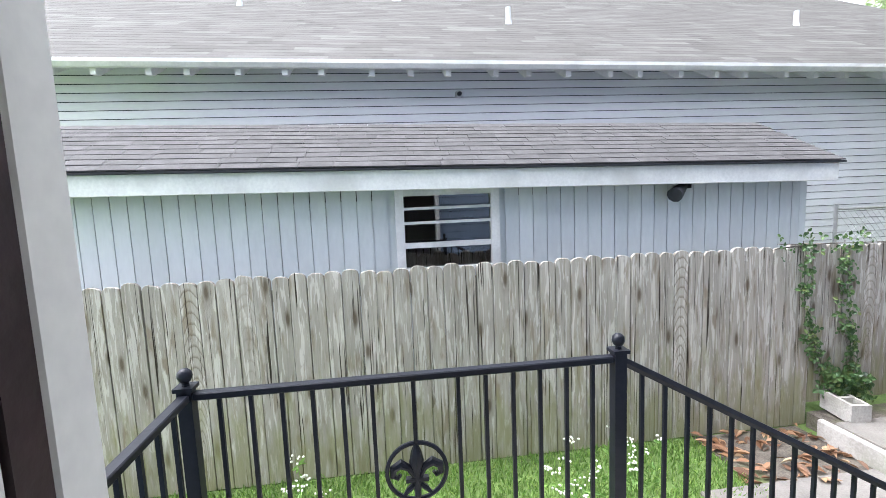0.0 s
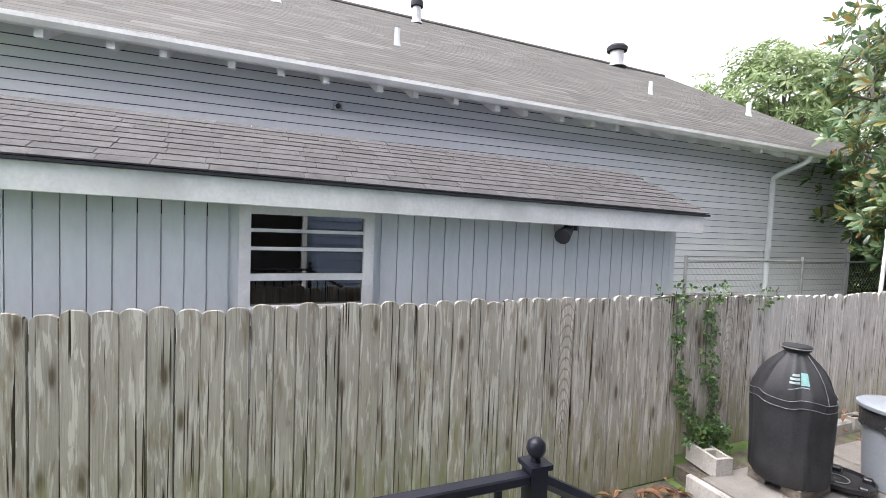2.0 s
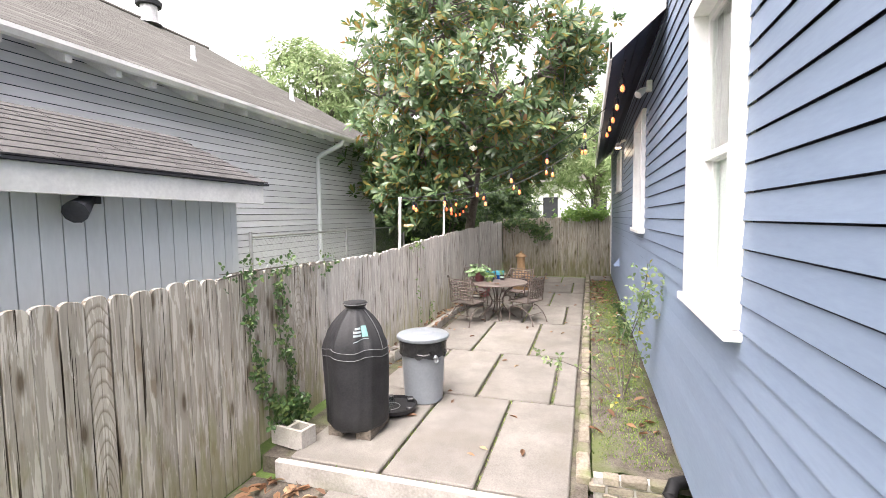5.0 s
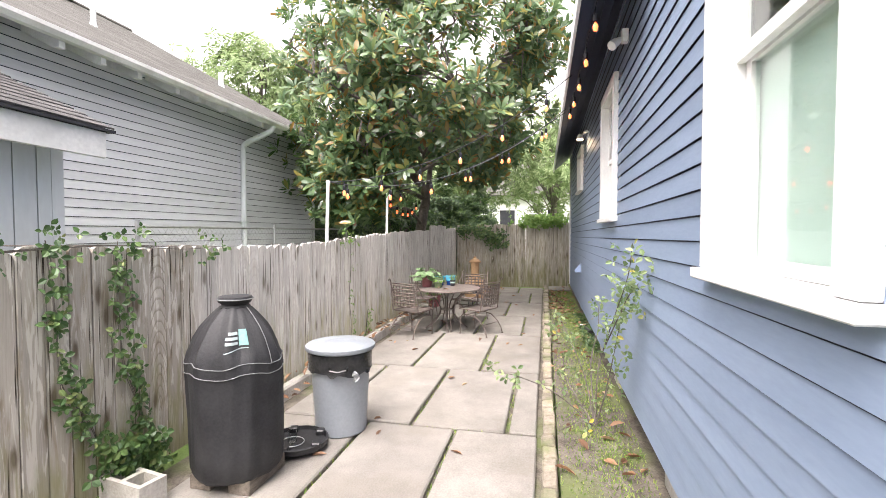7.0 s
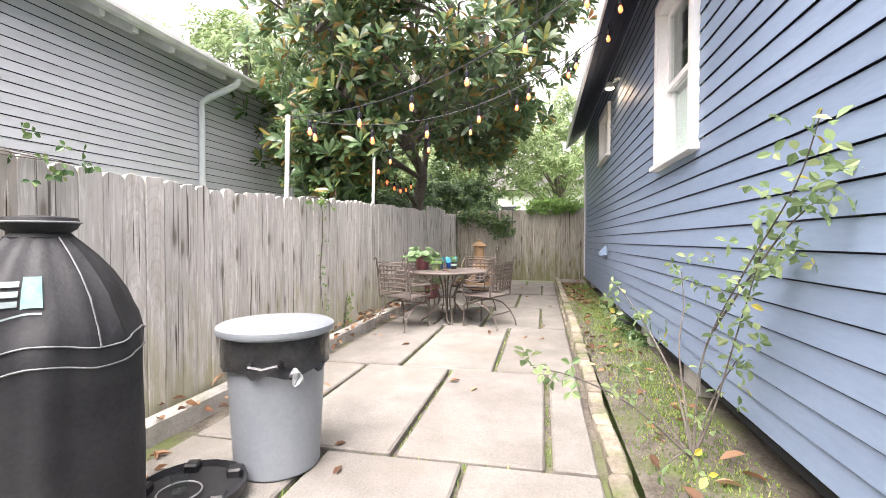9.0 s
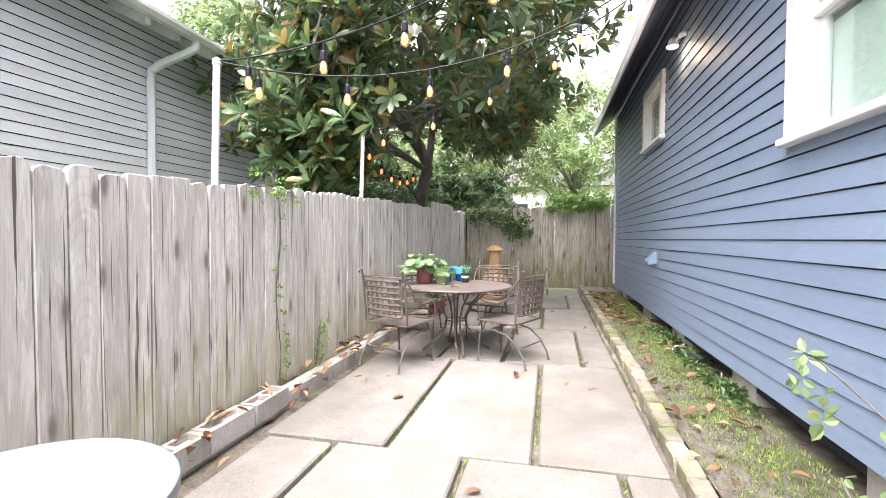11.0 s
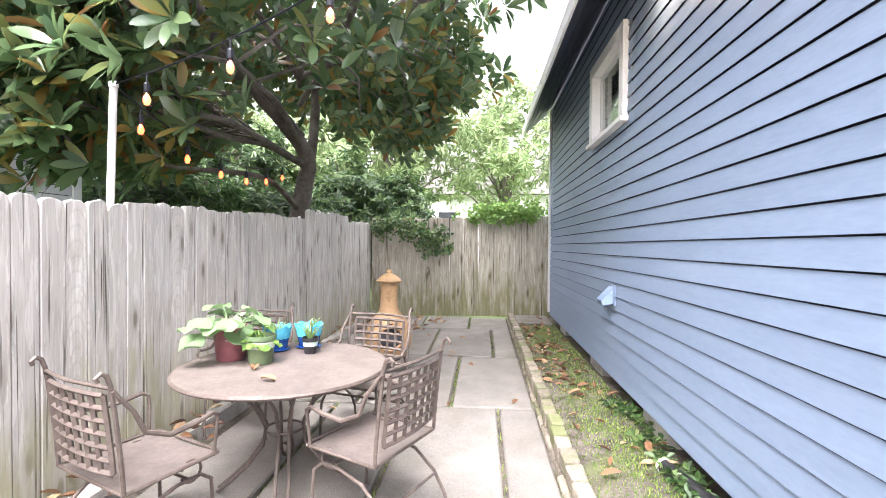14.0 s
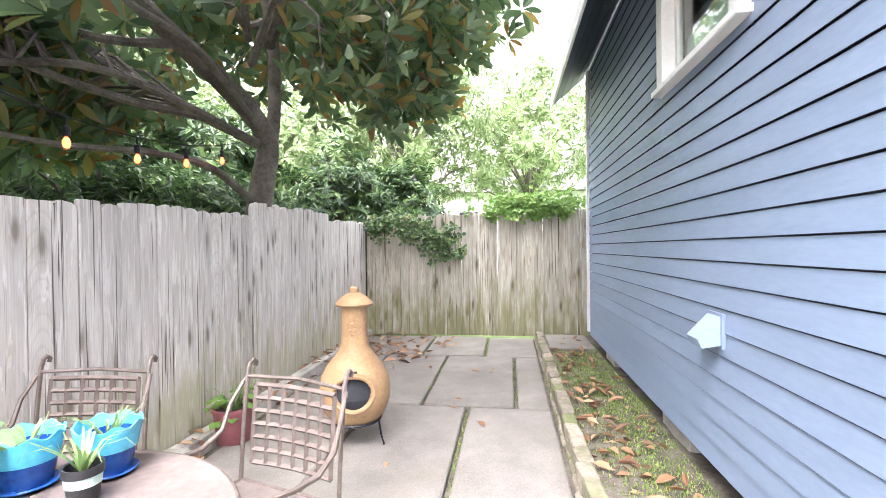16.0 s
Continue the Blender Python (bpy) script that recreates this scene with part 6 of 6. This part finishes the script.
vine("ivy strand climbing down the fence", [(4.0, F, 1.64), (4.02, F, 1.2), (4.06, F, 0.8), (4.22, F, 0.5), (4.32, F, 0.2)], 1, 110, 0.035, 0.045)
vine("dark green ivy strand climbing the fence above the block", [(4.42, F, 1.62), (4.44, F, 1.2), (4.46, F, 0.8), (4.58, F, 0.45), (4.66, F, 0.1)], 2, 110, 0.04, 0.045)
vine("ivy mass at the foot of the fence", [(4.35, F - 0.05, 0.3), (4.5, F - 0.08, 0.22), (4.66, F - 0.06, 0.12)], 3, 90, 0.08, 0.06)
vine("yellow-green vine along the fence top", [(3.7, F, 1.62), (4.3, F, 1.64), (5.0, F, 1.6), (5.4, F, 1.56)], 4, 34, 0.06, 0.04)
vine("thin yellow-green vine on the silvery fence", [(8.15, F, 1.62), (8.18, F, 1.25), (8.12, F, 0.8), (8.2, F, 0.35), (8.15, F, 0.08)], 5, 34, 0.035, 0.03, mat=LIME_LEAF)
vine("pale vine hanging over the silvery fence top", [(7.8, F, 1.6), (8.15, F, 1.62), (8.5, F, 1.55)], 6, 22, 0.1, 0.035, mat=LIME_LEAF)
vine("weeds growing up the silvery fence", [(8.75, F, 0.1), (8.8, F, 0.35), (8.85, F, 0.5)], 7, 18, 0.04, 0.035, mat=LIME_LEAF)
vine("dark vine clump over the corner of the back fence", [(16.44, 4.05, 1.75), (16.42, 3.5, 1.8), (16.42, 3.0, 1.6), (16.44, 2.75, 1.35)], 8, 330, 0.17, 0.075, (-1, 0, 0.4), VINE)
vine("pale green creeper along the back fence top", [(16.5, 2.0, 2.06), (16.5, 1.4, 2.08), (16.5, 0.9, 2.08)], 9, 320, 0.2, 0.08, (-1, 0, 0.6), LIME_LEAF)

rose = thing("rose_bush", (6.05, 0.95, 0.03), label="straggly thin-stemmed bush with pale green leaves", category="bush")
R = random.Random(17)
bm, sp = bmesh.new(), []
STEMS = (
    ([(0, 0, 0), (-0.04, -0.01, 0.45), (-0.1, -0.05, 0.7), (-0.35, -0.1, 1.03), (-0.66, -0.14, 1.36), (-0.82, -0.14, 1.6)], 30, 0.55),
    ([(-0.1, -0.05, 0.7), (-0.3, -0.11, 0.95), (-0.55, -0.16, 1.2), (-0.72, -0.2, 1.32)], 34, 0.3),
    ([(0, 0, 0), (-0.1, -0.06, 0.3), (-0.2, -0.12, 0.7), (-0.36, -0.16, 1.12)], 20, 0.5),
    ([(0, 0, 0), (0.1, 0.08, 0.4), (0.3, 0.2, 0.68), (0.62, 0.3, 0.86)], 20, 0.4),
    ([(0, 0, 0), (-0.12, 0.32, 0.3), (-0.35, 0.62, 0.5), (-0.5, 0.82, 0.58)], 12, 0.6),
    ([(0, 0, 0), (0.2, 0.02, 0.5), (0.42, -0.06, 0.75), (0.55, -0.08, 0.95)], 12, 0.5),
    ([(0, 0, 0), (0.3, 0.22, 0.3), (0.55, 0.25, 0.5)], 12, 0.3),
    ([(0, 0, 0), (0.05, -0.1, 0.3), (-0.05, -0.18, 0.55)], 10, 0.3),
    ([(0, 0, 0), (-0.25, 0.12, 0.14), (-0.55, 0.3, 0.18)], 5, 0.3),
)
for pts, dense, bare in STEMS:
    line = limb(bm, pts, 0.007, 0.0025, 6)
    for i in range(dense):
        q = line[min(len(line) - 1, int(len(line) * (bare + (1 - bare) * R.random())))]
        sp.append((q + Vector((R.gauss(0, 0.07), R.gauss(0, 0.07), R.gauss(0, 0.06))), Vector((R.uniform(-1, 1), R.uniform(-1, 1), R.uniform(0.1, 1)))))
part("stem", bm, BARK, rose, smooth=True)
ROSE = leafy("rose_leaf", [(0.0, (0.13, 0.21, 0.09)), (0.6, (0.24, 0.33, 0.15)), (0.93, (0.38, 0.45, 0.22)), (1.0, (0.5, 0.42, 0.06))], 0.5, 0.4)
tagged(part("leaves", leaf_mesh("leaves", sp, 0.054, ROSE, 18, 3, 1.3, 0.2, 0.4, 0.6), None, rose), kind="stuff")

# flowering weeds in front of the porch
WF = surf("white_petals", (0.6, 0.6, 0.5), (0.8, 0.8, 0.7), 20, 0.6)
R = random.Random(23)
for x, y, h in ((1.2, 2.62, 1.0), (1.34, 2.7, 0.95), (0.98, 2.65, 0.92), (1.1, 2.55, 0.8), (-0.5, 2.6, 0.95), (-0.42, 2.68, 1.02), (1.5, 2.75, 0.98)):
    wd = thing("flowering_weed", (x, y, -0.2), label="slender weed with small white flower heads", category="weed", group="weeds by the porch")
    bm, sp = bmesh.new(), []
    for k in range(4):
        tip = Vector((R.uniform(-0.16, 0.16), R.uniform(-0.1, 0.1), h * R.uniform(0.75, 1.05)))
        limb(bm, [(0, 0, 0), tip * 0.5 + Vector((R.uniform(-0.04, 0.04), 0, 0.05)), tip], 0.004, 0.002, 4)
        head = bmesh.new()
        for _ in range(8):
            c = tip + Vector((R.gauss(0, 0.02), R.gauss(0, 0.02), R.gauss(0, 0.012)))
            bmesh.ops.create_icosphere(head, subdivisions=1, radius=0.007, matrix=Matrix.Translation(c))
        part("flower_head", head, WF, wd)
        for i in range(9):
            sp.append((tip * R.uniform(0.3, 0.98), Vector((R.uniform(-1, 1), R.uniform(-1, 1), 0.5))))
    part("stem", bm, LIME_LEAF, wd)
    tagged(part("leaves", leaf_mesh("leaves", sp, 0.05, LIME_LEAF, int(h * 100), 2, 1.3, 0.2, 0.4, 0.4), None, wd), kind="stuff")


def scatter(name, label, cat, n, place, size, mat, seed, up=0.15, whorl=1, width=0.4, lift=0.008):
    R = random.Random(seed)
    sp = []
    for _ in range(n):
        p = place(R)
        sp.append((Vector(p) + Vector((0, 0, lift)), Vector((R.uniform(-up, up), R.uniform(-up, up), 1))))
    ob = part(name, leaf_mesh(name, sp, size, mat, seed, whorl, 1.3 if whorl > 1 else -1, 0.45, 0.0, width), None)
    return tagged(ob, label, cat, kind="stuff")


DEAD = leafy("dead_leaf", [(0.0, (0.09, 0.045, 0.025)), (0.4, (0.24, 0.12, 0.06)), (0.8, (0.38, 0.23, 0.13)), (1.0, (0.42, 0.33, 0.2))], 0.6, 0.15)
TURF = leafy("grass_blade", [(0.0, (0.09, 0.18, 0.03)), (0.6, (0.17, 0.3, 0.06)), (1.0, (0.3, 0.4, 0.1))], 0.6, 0.35)
MOSS = leafy("moss_tuft", [(0.0, (0.1, 0.17, 0.04)), (0.6, (0.2, 0.29, 0.07)), (1.0, (0.34, 0.38, 0.11))], 0.8, 0.2)


def blade_field(name, label, n, place, h, mat, seed):
    R = random.Random(seed)
    V, Fc = [], []
    for _ in range(n):
        x, y, z = place(R)
        a, k = R.random() * 6.283, h * R.uniform(0.5, 1.3)
        dx, dy = math.cos(a) * 0.005, math.sin(a) * 0.005
        lx, ly = R.gauss(0, 0.35) * k, R.gauss(0, 0.35) * k
        i = len(V)
        V += [(x - dx, y - dy, z), (x + dx, y + dy, z), (x + lx * 0.4 + dx * 0.7, y + ly * 0.4 + dy * 0.7, z + k * 0.6), (x + lx, y + ly, z + k)]
        Fc += [(i, i + 1, i + 2), (i, i + 2, i + 3)]
    me = bpy.data.meshes.new(name)
    me.from_pydata(V, [], Fc)
    me.materials.append(mat)
    return tagged(part(name, me, None), label, "grass", kind="stuff")


blade_field("lawn_grass", "short bright green lawn grass by the fence", 26000, lambda R: (R.uniform(-4, 2.9), R.uniform(2.35, 4.12), -0.2), 0.055, TURF, 1)
blade_field("bed_moss", "low moss and tiny weeds on the bed", 16000, lambda R: ((lambda x: (x, max(0.66, min(1.26, R.gauss(0.92, 0.16))), 0.045))(4.6 + 11 * R.random() ** 0.9)), 0.022, MOSS, 2)
blade_field("joint_grass", "thin grass and moss in the slab joints", 1700, lambda R: ((lambda i: (R.uniform(JX[i] + 0.1, JX[i + 1]), R.choice(JY[i][1:-1]) + R.uniform(-0.012, 0.012), -0.04) if R.random() < 0.65 else (JX[i] + R.uniform(-0.012, 0.012), R.uniform(1.45, 3.8), -0.04))(R.randrange(7))), 0.035, MOSS, 3)
scatter("dead_leaves", "brown dead magnolia leaves strewn on the bed", "leaves", 130, lambda R: (R.uniform(5, 16), R.uniform(0.72, 1.24), 0.05), 0.12, DEAD, 4, 0.5)
scatter("dead_leaves", "rusty dead leaves thick on the far end of the bed", "leaves", 120, lambda R: (R.uniform(11.6, 16), min(1.24, max(0.7, R.gauss(1.05, 0.13))), 0.055), 0.13, DEAD, 14, 0.5)
scatter("dead_leaves", "brown dead leaves gathered along the fence kerb", "leaves", 240, lambda R: (R.uniform(5.4, 16), R.uniform(4.05, 4.12) if R.random() < 0.6 else R.uniform(3.88, 3.99), 0.0 if R.random() < 0.4 else 0.11), 0.12, DEAD, 5, 0.6)
scatter("dead_leaves", "rusty dead leaves lying on the bare soil corner", "leaves", 110, lambda R: (R.uniform(2.9, 4.0), R.uniform(3.25, 4.1), -0.19), 0.15, DEAD, 6, 0.5)
scatter("dead_leaves", "brown dead leaves heaped in the yard's far corner", "leaves", 120, lambda R: (R.uniform(14.6, 16.4), min(4.0, max(2.6, R.gauss(3.5, 0.4))), 0.01), 0.15, DEAD, 7, 0.6)
scatter("dead_leaves", "a few fallen leaves on the patio slabs", "leaves", 46, lambda R: (R.uniform(4.4, 16.2), R.uniform(1.5, 3.9), 0.004), 0.11, DEAD, 8, 0.3)
scatter("dead_leaves", "small curled dead leaves by the grill", "leaves", 26, lambda R: (R.uniform(4.9, 5.5), R.uniform(3.3, 3.75), 0.004), 0.09, DEAD, 10, 0.5)
scatter("ground_weeds", "low broad-leaved weeds beside the siding", "weeds", 130, lambda R: (R.uniform(8.5, 11.5), R.uniform(0.6, 0.8), 0.04), 0.06, VINE, 11, 0.9, 5, 0.6, 0.03)
tagged(part("soil_corner", box(bmesh.new(), 2.9, 4.0, 3.2, 4.12, -0.2, -0.19), SOIL), "bare soil in the fence corner", "soil", kind="structure")
flower = thing("magnolia_flower", (9.6, 3.46, 3.31), label="open white magnolia flower among the leaves", category="flower")
for k in range(9):
    a = 6.283 * k / 9
    bm = bmesh.new()
    m = Matrix.Rotation(a, 4, "Z") @ Matrix.Rotation(-0.5 - 0.3 * (k % 2), 4, "Y")
    ring = [bm.verts.new(m @ Vector(p)) for p in ((0.01, 0, 0), (0.06, 0.035, 0.012), (0.1, 0.03, 0.02), (0.125, 0, 0.03), (0.1, -0.03, 0.02), (0.06, -0.035, 0.012))]
    bm.faces.new(ring)
    part("petal", bm, WF, flower)

# dead leaves on the table top
for x, y, a in ((9.83, 3.2, 20), (9.62, 3.02, 75)):
    leaf = bmesh.new()
    rows = []
    for k in range(6):
        u = k / 5
        w = 0.024 * math.sin(math.pi * (0.06 + 0.9 * u)) + 0.002
        z = 0.012 + 0.012 * math.sin(3.0 * u)
        rows.append([leaf.verts.new((0.09 * u - 0.045, e * w, z + 0.012 * abs(e))) for e in (-1, 0, 1)])
    for p, q in zip(rows, rows[1:]):
        for k in (0, 1):
            leaf.faces.new((p[k], p[k + 1], q[k + 1], q[k]))
    ob = tagged(part("dead_leaf", leaf, DEAD, None, smooth=True), "curled dry brown leaf lying on the table", "leaf", "dry leaves on the table")
    ob.matrix_world = pose(x, y, 0.718, 0, 0, a)
